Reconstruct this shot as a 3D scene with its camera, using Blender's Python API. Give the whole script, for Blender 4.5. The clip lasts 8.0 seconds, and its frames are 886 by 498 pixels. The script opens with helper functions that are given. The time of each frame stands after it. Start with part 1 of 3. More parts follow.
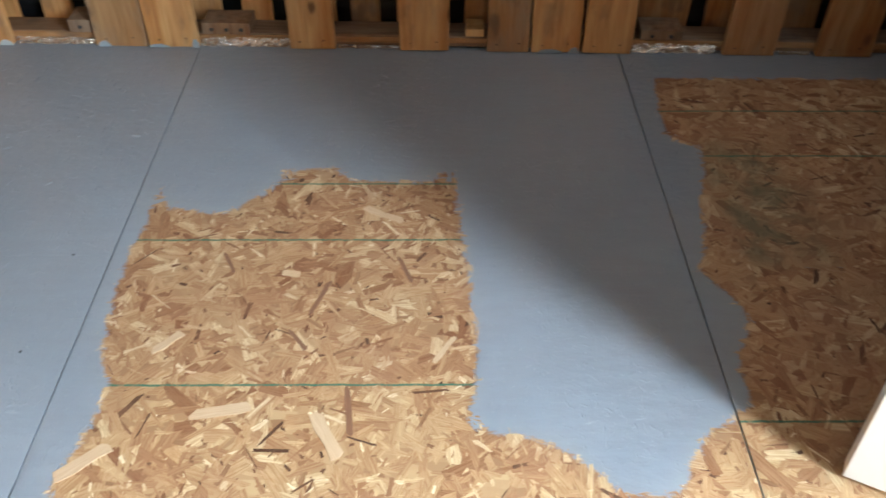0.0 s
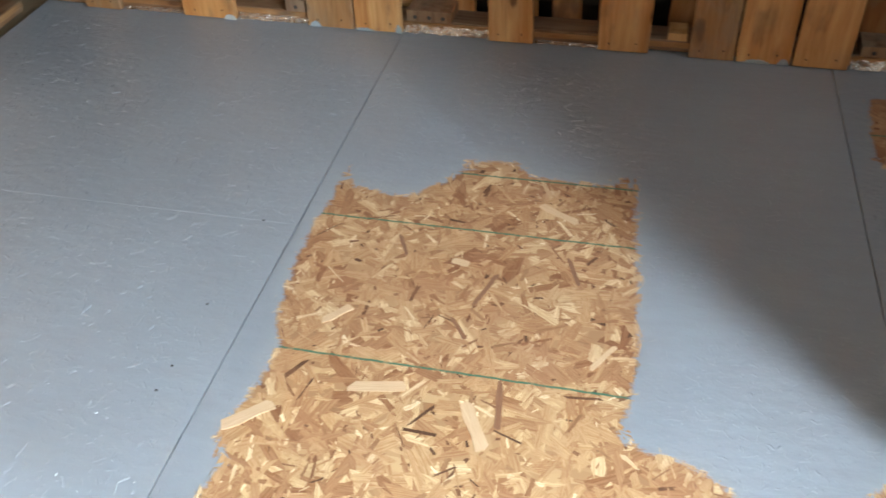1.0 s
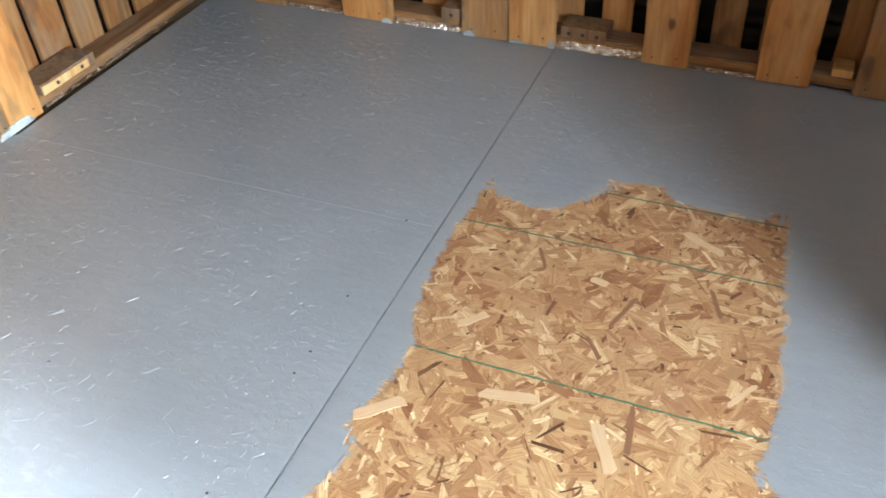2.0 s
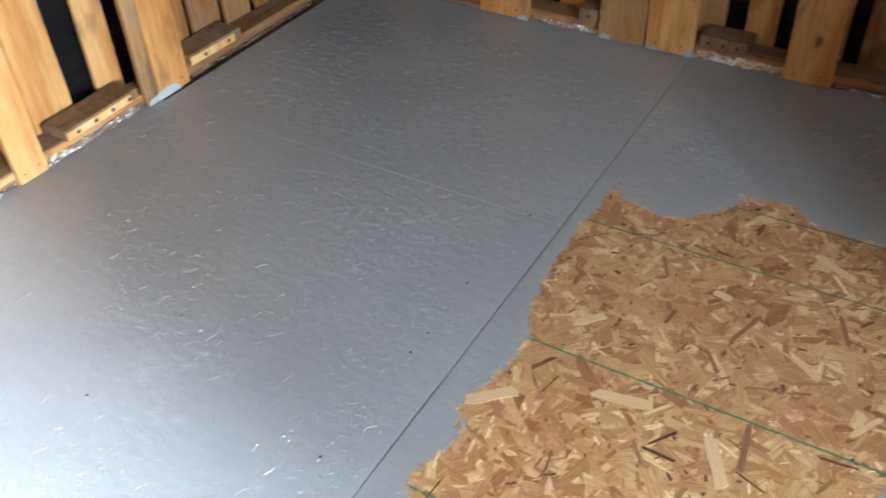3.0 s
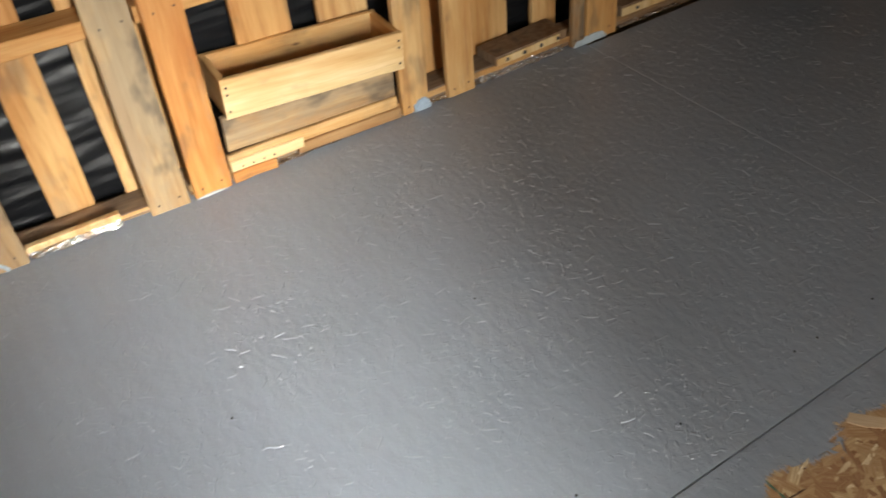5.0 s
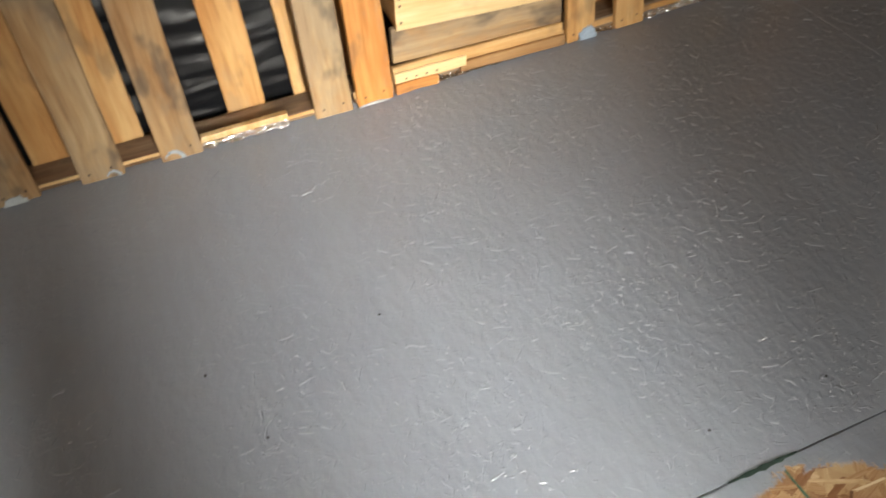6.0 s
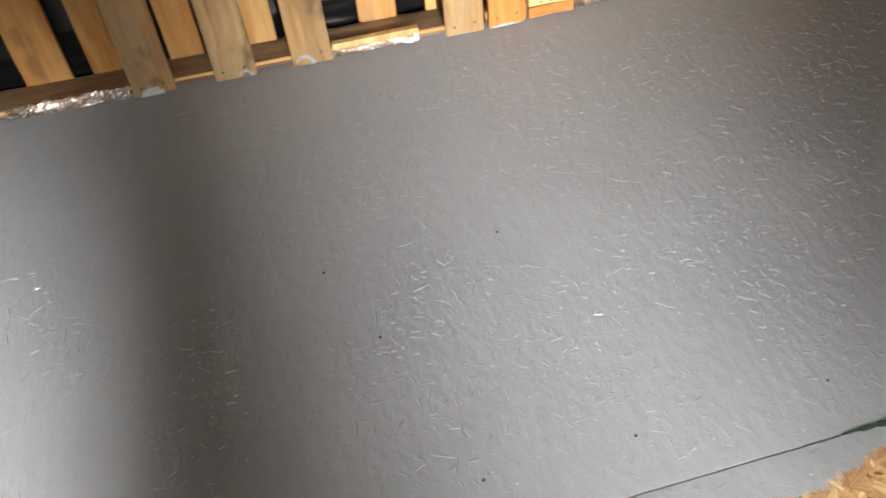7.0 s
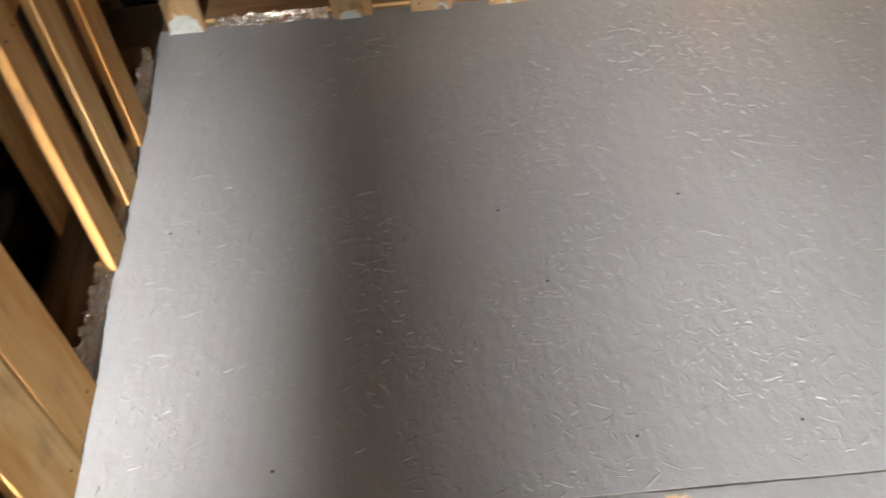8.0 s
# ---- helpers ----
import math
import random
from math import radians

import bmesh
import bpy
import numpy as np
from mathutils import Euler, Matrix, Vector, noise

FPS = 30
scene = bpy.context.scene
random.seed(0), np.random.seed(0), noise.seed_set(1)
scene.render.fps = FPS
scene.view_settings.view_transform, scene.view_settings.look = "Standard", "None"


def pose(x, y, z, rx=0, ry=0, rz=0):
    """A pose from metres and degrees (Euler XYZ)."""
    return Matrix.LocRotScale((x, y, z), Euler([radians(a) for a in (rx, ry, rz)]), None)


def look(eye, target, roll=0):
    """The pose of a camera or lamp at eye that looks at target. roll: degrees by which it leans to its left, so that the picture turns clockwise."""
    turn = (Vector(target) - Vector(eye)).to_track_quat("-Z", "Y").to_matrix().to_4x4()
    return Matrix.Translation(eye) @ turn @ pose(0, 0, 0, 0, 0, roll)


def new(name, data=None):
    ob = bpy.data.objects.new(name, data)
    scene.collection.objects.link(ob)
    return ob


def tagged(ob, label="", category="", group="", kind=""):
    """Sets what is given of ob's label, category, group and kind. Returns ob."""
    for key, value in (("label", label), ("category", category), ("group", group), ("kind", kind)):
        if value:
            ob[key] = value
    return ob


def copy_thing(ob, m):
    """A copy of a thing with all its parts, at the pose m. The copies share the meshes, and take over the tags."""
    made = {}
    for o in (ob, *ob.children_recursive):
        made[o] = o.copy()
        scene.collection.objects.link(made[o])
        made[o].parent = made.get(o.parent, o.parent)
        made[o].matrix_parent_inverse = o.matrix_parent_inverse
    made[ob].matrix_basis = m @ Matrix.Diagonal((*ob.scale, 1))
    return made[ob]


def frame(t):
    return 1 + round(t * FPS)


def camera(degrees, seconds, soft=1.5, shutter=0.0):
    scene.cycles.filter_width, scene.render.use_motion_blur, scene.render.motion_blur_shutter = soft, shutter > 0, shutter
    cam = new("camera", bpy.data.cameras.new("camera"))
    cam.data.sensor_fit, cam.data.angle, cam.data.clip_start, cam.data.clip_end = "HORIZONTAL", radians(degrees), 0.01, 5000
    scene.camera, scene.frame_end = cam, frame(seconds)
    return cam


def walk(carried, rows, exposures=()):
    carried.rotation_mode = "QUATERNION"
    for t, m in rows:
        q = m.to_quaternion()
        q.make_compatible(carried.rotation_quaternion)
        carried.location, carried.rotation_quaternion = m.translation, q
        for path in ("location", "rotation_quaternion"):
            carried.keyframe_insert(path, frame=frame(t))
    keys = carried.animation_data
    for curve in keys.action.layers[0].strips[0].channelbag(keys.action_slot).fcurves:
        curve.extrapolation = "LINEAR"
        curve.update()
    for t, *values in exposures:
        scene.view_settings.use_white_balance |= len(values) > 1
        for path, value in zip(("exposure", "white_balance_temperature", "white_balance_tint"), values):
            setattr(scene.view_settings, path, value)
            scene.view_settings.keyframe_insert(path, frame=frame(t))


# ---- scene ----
cam = camera(54.5, 8.0, soft=1.6, shutter=0.4)
PATH = [
    (0, (0.688, -1.628, 1.215), (0.705, -0.12, -0.098), 0.4),
    (0.5, (0.708, -1.614, 1.213), (0.503, -0.132, -0.113), -1.5),
    (1, (0.706, -1.621, 1.22), (0.312, -0.168, -0.097), -3.3),
    (1.5, (0.675, -1.638, 1.224), (0.137, -0.211, -0.07), -3.8),
    (2.8, (0.606, -1.687, 1.223), (-0.173, -0.35, -0.044), -2.5),
    (3, (0.599, -1.702, 1.224), (-0.231, -0.402, -0.049), -2.8),
    (3.5, (0.564, -1.735, 1.226), (-0.43, -0.563, -0.054), -3.8),
    (4, (0.523, -1.769, 1.224), (-0.613, -0.735, -0.057), -4.1),
    (4.5, (0.506, -1.797, 1.221), (-0.74, -0.892, -0.056), -4.7),
    (5.8, (0.519, -1.89, 1.219), (-0.859, -1.369, -0.133), -6.3),
    (6, (0.525, -1.904, 1.212), (-0.855, -1.442, -0.16), -6.6),
    (6.5, (0.536, -1.947, 1.194), (-0.831, -1.607, -0.226), -6.7),
    (7, (0.539, -1.976, 1.183), (-0.823, -1.743, -0.263), -7.0),
    (7.5, (0.548, -2.009, 1.176), (-0.808, -1.911, -0.291), -7.4),
    (8, (0.552, -2.054, 1.175), (-0.785, -2.142, -0.309), -8.7),
]
LIGHT = [(0, -0.1, 6700, 6), (1.5, 0.05, 7200, 7), (3, -0.65, 7600, 11), (3.5, -1.05, 7900, 12), (4.5, -2.05, 8500, 13), (6, -2.2, 9200, 16), (7, -2.15, 9700, 18), (8, -2.2, 10400, 20)]
walk(cam, [(t, look(eye, target, roll)) for t, eye, target, roll in PATH], LIGHT)

# ---------------------------------------------------------------- light
world = bpy.data.worlds.new("sky")
scene.world = world
world.use_nodes = True
wn = world.node_tree
sky = wn.nodes.new("ShaderNodeTexSky")
sky.sky_type, sky.sun_disc = "NISHITA", False
sky.sun_elevation, sky.sun_rotation = radians(48), radians(200)
wn.nodes["Background"].inputs["Strength"].default_value = 0.10
wn.links.new(sky.outputs[0], wn.nodes["Background"].inputs["Color"])

sun = new("sun", bpy.data.lights.new("sun", "SUN"))
sun.data.energy, sun.data.angle, sun.data.color = 2.0, radians(0.5), (1, 0.95, 0.88)
sun.matrix_world = look((-3, -8, 9.5), (0, 0, 0))

# daylight by the doorway, and by two unseen openings beside it added for fill
DOOR_Y = (-2.10, -1.17)
# side opening is unseen, added so its lamp brightens the south floor strip
SIDE_Y = (-2.72, -2.36)
# north opening is unseen, added so a lamp lifts the floor behind the door
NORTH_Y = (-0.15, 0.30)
RIGHT = 2.10


def daylight(name, y0, y1, z0, z1, watts, aim, spread):
    lamp = new(name, bpy.data.lights.new(name, "AREA"))
    lamp.data.shape, lamp.data.size, lamp.data.size_y = "RECTANGLE", y1 - y0, z1 - z0
    lamp.data.energy, lamp.data.color, lamp.data.spread = watts, (0.72, 0.86, 1.0), radians(spread)
    lamp.matrix_world = look((RIGHT + (0.06 if spread > 100 else 0.09), (y0 + y1) / 2, (z0 + z1) / 2), aim)


daylight("door_daylight", -1.92, -1.50, 0.15, 1.95, 72, (-1.2, -1.75, 0.75), 168)
# narrow beams added in the doorway to shape bright and dim floor bands
daylight("door_sky_west", -1.84, -1.62, 0.3, 1.6, 56, (-0.25, -1.60, 0.0), 28)
daylight("door_horizon", -1.88, -1.56, 0.2, 1.0, 20, (-1.25, -0.95, 0.22), 40)
daylight("door_sky_north", -1.92, -1.62, 0.4, 1.7, 12, (0.35, -0.55, 0.0), 50)
daylight("side_daylight", -2.52, SIDE_Y[1], 0.4, 1.7, 62, (0.25, -2.70, 0.0), 20)
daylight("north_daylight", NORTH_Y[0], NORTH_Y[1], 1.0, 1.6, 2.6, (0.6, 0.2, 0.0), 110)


# ---------------------------------------------------------------- node helpers
class Nodes:
    """A small writer of node trees."""

    def __init__(self, name, roughness=0.6, metal=0.0):
        self.mat = bpy.data.materials.new(name)
        self.mat.use_nodes = True
        self.tree = self.mat.node_tree
        self.bsdf = self.tree.nodes["Principled BSDF"]
        self.bsdf.inputs["Roughness"].default_value = roughness
        self.bsdf.inputs["Metallic"].default_value = metal

    def add(self, kind):
        return self.tree.nodes.new("ShaderNode" + kind)

    def put(self, socket, value):
        if isinstance(value, bpy.types.NodeSocket):
            self.tree.links.new(value, socket)
        else:
            socket.default_value = value

    def math(self, op, a, b=0.0, c=0.0, clamp=False):
        node = self.add("Math")
        node.operation, node.use_clamp = op, clamp
        for socket, value in zip(node.inputs, (a, b, c)):
            self.put(socket, value)
        return node.outputs[0]

    def vec(self, op, a, b=(0, 0, 0)):
        node = self.add("VectorMath")
        node.operation = op
        self.put(node.inputs[0], a)
        self.put(node.inputs[1], b)
        return node.outputs["Value" if op in ("LENGTH", "DOT_PRODUCT") else "Vector"]

    def noise(self, vector, scale, detail=3.0, rough=0.55, distort=0.0):
        node = self.add("TexNoise")
        self.put(node.inputs["Vector"], vector)
        for key, value in (("Scale", scale), ("Detail", detail), ("Roughness", rough), ("Distortion", distort)):
            node.inputs[key].default_value = value
        return node.outputs["Fac"]

    def ramp(self, fac, *stops, mode="LINEAR"):
        node = self.add("ValToRGB")
        node.color_ramp.interpolation = mode
        while len(node.color_ramp.elements) < len(stops):
            node.color_ramp.elements.new(1.0)
        for element, (at, colour) in zip(node.color_ramp.elements, stops):
            element.position = at
            element.color = (*colour, 1) if isinstance(colour, tuple) else (colour, colour, colour, 1)
        self.put(node.inputs[0], fac)
        return node.outputs[0]

    def mix(self, fac, a, b, blend="MIX"):
        node = self.add("Mix")
        node.data_type, node.blend_type = "RGBA", blend
        self.put(node.inputs["Factor"], fac)
        for socket, value in ((node.inputs[6], a), (node.inputs[7], b)):
            self.put(socket, (*value, 1) if isinstance(value, tuple) else value)
        return node.outputs[2]

    def range(self, value, a, b, c=0.0, d=1.0):
        node = self.add("MapRange")
        node.interpolation_type = "SMOOTHSTEP"
        for socket, v in zip(node.inputs, (value, a, b, c, d)):
            self.put(socket, v)
        return node.outputs[0]

    def bump(self, height, strength, distance, normal=None):
        node = self.add("Bump")
        node.inputs["Strength"].default_value = strength
        node.inputs["Distance"].default_value = distance
        self.put(node.inputs["Height"], height)
        if normal is not None:
            self.put(node.inputs["Normal"], normal)
        return node.outputs[0]

    def done(self, colour, rough=None, normal=None):
        self.put(self.bsdf.inputs["Base Color"], (*colour, 1) if isinstance(colour, tuple) else colour)
        if rough is not None:
            self.put(self.bsdf.inputs["Roughness"], rough)
        if normal is not None:
            self.put(self.bsdf.inputs["Normal"], normal)
        return self.mat


# ---------------------------------------------------------------- materials
def wood(name, dark, mid, pale, grey=0.0, rough=0.7, few=0.62):
    """Sawn softwood with the grain along local z; grey: how far it has weathered and stained; few: how rare knots are."""
    n = Nodes(name, rough)
    at = n.add("TexCoord").outputs["Object"]
    rnd = n.add("ObjectInfo").outputs["Random"]
    shift = n.add("CombineXYZ")
    for socket, k in zip(shift.inputs, (3.7, 5.1, 9.3)):
        n.put(socket, n.math("MULTIPLY", rnd, k))
    p = n.vec("ADD", at, shift.outputs[0])
    bend = n.noise(n.vec("MULTIPLY", p, (4, 4, 1.6)), 1.6, 2)
    q = n.vec("ADD", n.vec("MULTIPLY", p, (1, 1, 0.06)), n.vec("MULTIPLY", bend, (0.05, 0.05, 0)))
    rings = n.noise(q, 55, 4, 0.6)
    fine = n.noise(n.vec("MULTIPLY", p, (1, 1, 0.03)), 260, 2)
    colour = n.ramp(rings, (0.22, dark), (0.46, mid), (0.78, pale))
    colour = n.mix(n.math("MULTIPLY", fine, 0.35), colour, dark, "MULTIPLY")
    colour = n.mix(n.range(rnd, 0.15, 1.0, 0.0, 0.8), colour, n.mix(1.0, colour, (0.90, 0.73, 0.55), "MULTIPLY"))
    # knots, on the face of the board
    sep = n.add("SeparateXYZ")
    n.put(sep.inputs[0], p)
    face = n.add("CombineXYZ")
    n.put(face.inputs[0], sep.outputs[0])
    n.put(face.inputs[1], n.math("MULTIPLY", sep.outputs[2], 0.5))
    vor = n.add("TexVoronoi")
    vor.voronoi_dimensions = "2D"
    n.put(vor.inputs["Vector"], face.outputs[0])
    vor.inputs["Scale"].default_value = 6.0
    reach = n.math("ADD", vor.outputs["Distance"], n.math("MULTIPLY", n.math("SUBTRACT", rings, 0.5), 0.10))
    luck = n.add("SeparateColor")
    n.put(luck.inputs[0], vor.outputs["Color"])
    there = n.math("GREATER_THAN", luck.outputs[0], few)
    reach = n.math("ADD", reach, n.math("MULTIPLY", luck.outputs[1], 0.05))
    halo = n.math("MULTIPLY", there, n.range(reach, 0.07, 0.24, 1.0, 0.0))
    knot = n.math("MULTIPLY", there, n.range(reach, 0.04, 0.095, 1.0, 0.0))
    colour = n.mix(n.math("MULTIPLY", halo, 0.45), colour, dark)
    colour = n.mix(n.math("MULTIPLY", knot, 0.85), colour, (0.11, 0.045, 0.018))
    # patches of darker heartwood, grey weathering, dirty smudges and black streaks along the grain
    patch = n.noise(n.vec("MULTIPLY", p, (1, 1, 0.22)), 11, 3, 0.6)
    colour = n.mix(n.range(patch, 0.40, 0.66, 0.0, 0.85), colour, n.mix(1.0, colour, (0.82, 0.64, 0.46), "MULTIPLY"))
    blot = n.noise(n.vec("MULTIPLY", p, (1, 1, 0.45)), 9, 4, 0.65)
    colour = n.mix(n.range(blot, 0.60 - 0.18 * grey, 0.78 - 0.22 * grey, 0.0, 0.3 + 0.35 * grey), colour, (0.27, 0.20, 0.135))
    smudge = n.noise(n.vec("MULTIPLY", p, (1, 1, 0.5)), 12, 3, 0.55)
    colour = n.mix(n.range(smudge, 0.57 - 0.06 * grey, 0.70 - 0.04 * grey, 0.0, 0.30 + 0.5 * grey), colour, (0.075, 0.055, 0.04))
    streak = n.noise(n.vec("MULTIPLY", p, (1, 1, 0.05)), 75, 3, 0.6)
    colour = n.mix(n.range(streak, 0.62, 0.74, 0.0, 0.25 + 0.25 * grey), colour, n.mix(1.0, colour, (0.42, 0.32, 0.24), "MULTIPLY"))
    height = n.math("ADD", n.math("MULTIPLY", rings, 0.6), n.math("MULTIPLY", fine, 0.5))
    return n.done(colour, n.range(rings, 0.3, 0.7, rough + 0.1, rough - 0.08), n.bump(height, 0.5, 0.0015))


PINE = wood("pine", (0.42, 0.215, 0.085), (0.61, 0.36, 0.155), (0.74, 0.50, 0.25), 0.25)
OLD_PINE = wood("weathered_pine", (0.25, 0.15, 0.08), (0.42, 0.275, 0.15), (0.56, 0.40, 0.235), 0.8)
DARK_PINE = wood("stained_pine", (0.22, 0.105, 0.042), (0.36, 0.195, 0.085), (0.50, 0.30, 0.14), 0.5)
NEW_PINE = wood("fresh_pine", (0.56, 0.37, 0.175), (0.72, 0.51, 0.275), (0.80, 0.61, 0.36), 0.05, 0.6, 0.92)
ORANGE_PINE = wood("orange_pine", (0.40, 0.165, 0.05), (0.58, 0.28, 0.095), (0.70, 0.41, 0.17), 0.35, 0.55, 0.5)
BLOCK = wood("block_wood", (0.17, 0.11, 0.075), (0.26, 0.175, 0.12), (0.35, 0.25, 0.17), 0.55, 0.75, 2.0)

# printed guide lines of the floor sheets: (from, to) across and their places along
LINES_MID = (0.0, -0.2032, -0.6096, -1.016, -1.2192, -1.4224)
LINES_EDGE = (0.321, 0.115, -0.694, -0.90, -1.10)
SEAM_1, SEAM_2 = 0.0, 1.2192


BROAD_TONES = ((0.0, (0.26, 0.118, 0.064)), (0.12, (0.36, 0.185, 0.105)), (0.40, (0.455, 0.268, 0.158)), (0.80, (0.53, 0.345, 0.212)), (1.0, (0.68, 0.51, 0.35)))
SLIVER_TONES = ((0.0, (0.085, 0.038, 0.022)), (0.18, (0.22, 0.10, 0.055)), (0.42, (0.40, 0.225, 0.13)), (0.78, (0.55, 0.365, 0.23)), (1.0, (0.80, 0.66, 0.50)))


def board_material(name, flakes):
    """Strand board under a coat of blue-grey floor paint; bare where the point attribute `bare` is above zero. flakes: tones of the strands."""
    n = Nodes(name, 0.5)
    at = n.add("NewGeometry").outputs["Position"]
    layer = n.add("Attribute")
    layer.attribute_name = "bare"
    bare = layer.outputs["Fac"]
    # --- bare strands
    if flakes:
        rnd = n.add("NewGeometry").outputs["Random Per Island"]
        chart = n.add("UVMap")
        chart.uv_map = "strand"
        uv = chart.outputs[0]
        offset = n.add("CombineXYZ")
        n.put(offset.inputs[2], n.math("MULTIPLY", rnd, 71.0))
        grain = n.noise(n.vec("ADD", n.vec("MULTIPLY", uv, (18, 420, 0)), offset.outputs[0]), 1.0, 3, 0.6)
        tone = n.ramp(rnd, *flakes)
        wooden = n.mix(n.range(grain, 0.35, 0.7, 0.0, 0.75), tone, n.mix(1.0, tone, (0.60, 0.44, 0.33), "MULTIPLY"))
        blot = n.noise(n.vec("ADD", n.vec("MULTIPLY", uv, (60, 130, 0)), offset.outputs[0]), 1.0, 3, 0.6)
        wooden = n.mix(n.range(blot, 0.5, 0.75, 0.0, 0.5), wooden, n.mix(1.0, tone, (0.74, 0.58, 0.46), "MULTIPLY"))
    else:
        vor = n.add("TexVoronoi")
        n.put(vor.inputs["Vector"], n.vec("MULTIPLY", at, (1, 2.4, 1)))
        vor.inputs["Scale"].default_value = 22
        wooden = n.ramp(n.vec("DOT_PRODUCT", vor.outputs["Color"], (0.33, 0.33, 0.33)), (0.2, (0.30, 0.155, 0.085)), (0.5, (0.41, 0.24, 0.14)), (0.8, (0.50, 0.33, 0.20)))
    stain = n.noise(at, 6.5, 4, 0.65)
    wooden = n.mix(1.0, wooden, (1.0, 1.0, 0.93), "MULTIPLY")
    wooden = n.mix(n.range(stain, 0.50, 0.68, 0.0, 0.40), wooden, (0.33, 0.155, 0.085))
    sep = n.add("SeparateXYZ")
    n.put(sep.inputs[0], at)
    x, y = sep.outputs[0], sep.outputs[1]
    # the strip of the sheet past its second printed line has paler, yellower strands
    drift = n.math("ADD", y, n.math("MULTIPLY", n.math("SUBTRACT", n.noise(at, 9, 3), 0.5), 0.22))
    wooden = n.mix(n.range(drift, -0.52, -0.70, 0.0, 0.6), wooden, n.mix(1.0, wooden, (1.15, 1.22, 1.18), "MULTIPLY"))
    # greenish grey grime on the far sheet by the seam
    grime = n.math("MULTIPLY", n.range(x, 1.30, 1.38, 0, 1), n.range(x, 1.44, 1.62, 1, 0))
    grime = n.math("MULTIPLY", grime, n.math("MULTIPLY", n.range(y, -0.33, -0.24, 0, 1), n.range(y, 0.05, 0.25, 1, 0)))
    grime = n.math("MULTIPLY", grime, n.range(n.noise(at, 14, 3), 0.35, 0.65, 0.2, 0.8))
    wooden = n.mix(grime, wooden, (0.17, 0.15, 0.09))
    # printed lines
    wobble = n.math("MULTIPLY", n.math("SUBTRACT", n.noise(at, 30, 2), 0.5), 0.004)
    yy = n.math("ADD", y, wobble)

    def lines(places):
        total = None
        for place in places:
            hit = n.range(n.math("ABSOLUTE", n.math("SUBTRACT", yy, place)), 0.0014, 0.0034, 1.0, 0.0)
            total = hit if total is None else n.math("MAXIMUM", total, hit)
        return total

    edge = n.math("GREATER_THAN", x, SEAM_2)
    ink = n.math("ADD", n.math("MULTIPLY", lines(LINES_EDGE), edge), n.math("MULTIPLY", lines(LINES_MID), n.math("SUBTRACT", 1.0, edge)))
    ink = n.math("MULTIPLY", ink, n.range(n.noise(at, 45, 4, 0.7), 0.34, 0.5, 0.5, 0.95))
    wooden = n.mix(ink, wooden, (0.035, 0.15, 0.10))
    # --- paint
    cloud = n.noise(at, 2.3, 4, 0.6)
    streak = n.noise(n.vec("MULTIPLY", at, (3, 18, 1)), 2.2, 3, 0.6)
    fleck = n.noise(at, 120, 3, 0.6)
    painted = n.mix(n.range(cloud, 0.3, 0.7, 0.0, 1.0), (0.255, 0.290, 0.340), (0.285, 0.322, 0.374))
    painted = n.mix(n.range(streak, 0.35, 0.7, 0.0, 0.35), painted, (0.245, 0.27, 0.305))
    painted = n.mix(n.range(fleck, 0.62, 0.8, 0.0, 0.35), painted, (0.40, 0.43, 0.46))
    worn = n.range(n.vec("LENGTH", n.vec("SUBTRACT", at, (-0.45, -1.10, 0.0))), 0.04, 0.17, 1.0, 0.0)
    scuff = n.noise(n.vec("MULTIPLY", at, (9, 26, 1)), 2.0, 3, 0.6)
    painted = n.mix(n.math("MULTIPLY", worn, n.range(scuff, 0.50, 0.66, 0.0, 0.17)), painted, (0.52, 0.54, 0.57))
    # --- ragged edge of the coat, with dry bristle marks
    rag = n.math("MULTIPLY", n.math("SUBTRACT", n.noise(at, 26, 4, 0.7), 0.5), 0.032)
    hair = n.math("MULTIPLY", n.math("SUBTRACT", n.noise(n.vec("MULTIPLY", at, (30, 260, 1)), 1.0, 3, 0.65), 0.5), 0.024)
    reach = n.math("ADD", n.math("ADD", bare, rag), hair)
    if flakes:
        reach = n.math("ADD", reach, n.math("MULTIPLY", n.math("SUBTRACT", rnd, 0.5), 0.014))
    shown = n.range(reach, -0.004, 0.008, 0.0, 1.0)
    colour = n.mix(shown, painted, wooden)
    # --- relief
    def dashes(scale, long, wide, share):
        """Short raised strand edges under the paint, one in some cells, each turned its own way."""
        cell = n.add("TexVoronoi")
        cell.voronoi_dimensions = "2D"
        n.put(cell.inputs["Vector"], at)
        cell.inputs["Scale"].default_value = scale
        tone = n.add("SeparateColor")
        n.put(tone.inputs[0], cell.outputs["Color"])
        turn = n.math("ADD", n.math("MULTIPLY", tone.outputs[0], 2.6), 0.27)
        cs, sn = n.math("COSINE", turn), n.math("SINE", turn)
        off = n.add("SeparateXYZ")
        n.put(off.inputs[0], n.vec("SUBTRACT", at, cell.outputs["Position"]))
        u = n.math("ADD", n.math("MULTIPLY", off.outputs[0], cs), n.math("MULTIPLY", off.outputs[1], sn))
        v = n.math("SUBTRACT", n.math("MULTIPLY", off.outputs[1], cs), n.math("MULTIPLY", off.outputs[0], sn))
        v = n.math("ADD", v, n.math("MULTIPLY", n.math("SUBTRACT", n.noise(at, 60, 2), 0.5), 0.012))
        u = n.math("DIVIDE", u, n.math("MULTIPLY", n.range(tone.outputs[2], 0.0, 1.0, 0.35, 1.3), long))
        v = n.math("DIVIDE", v, wide)
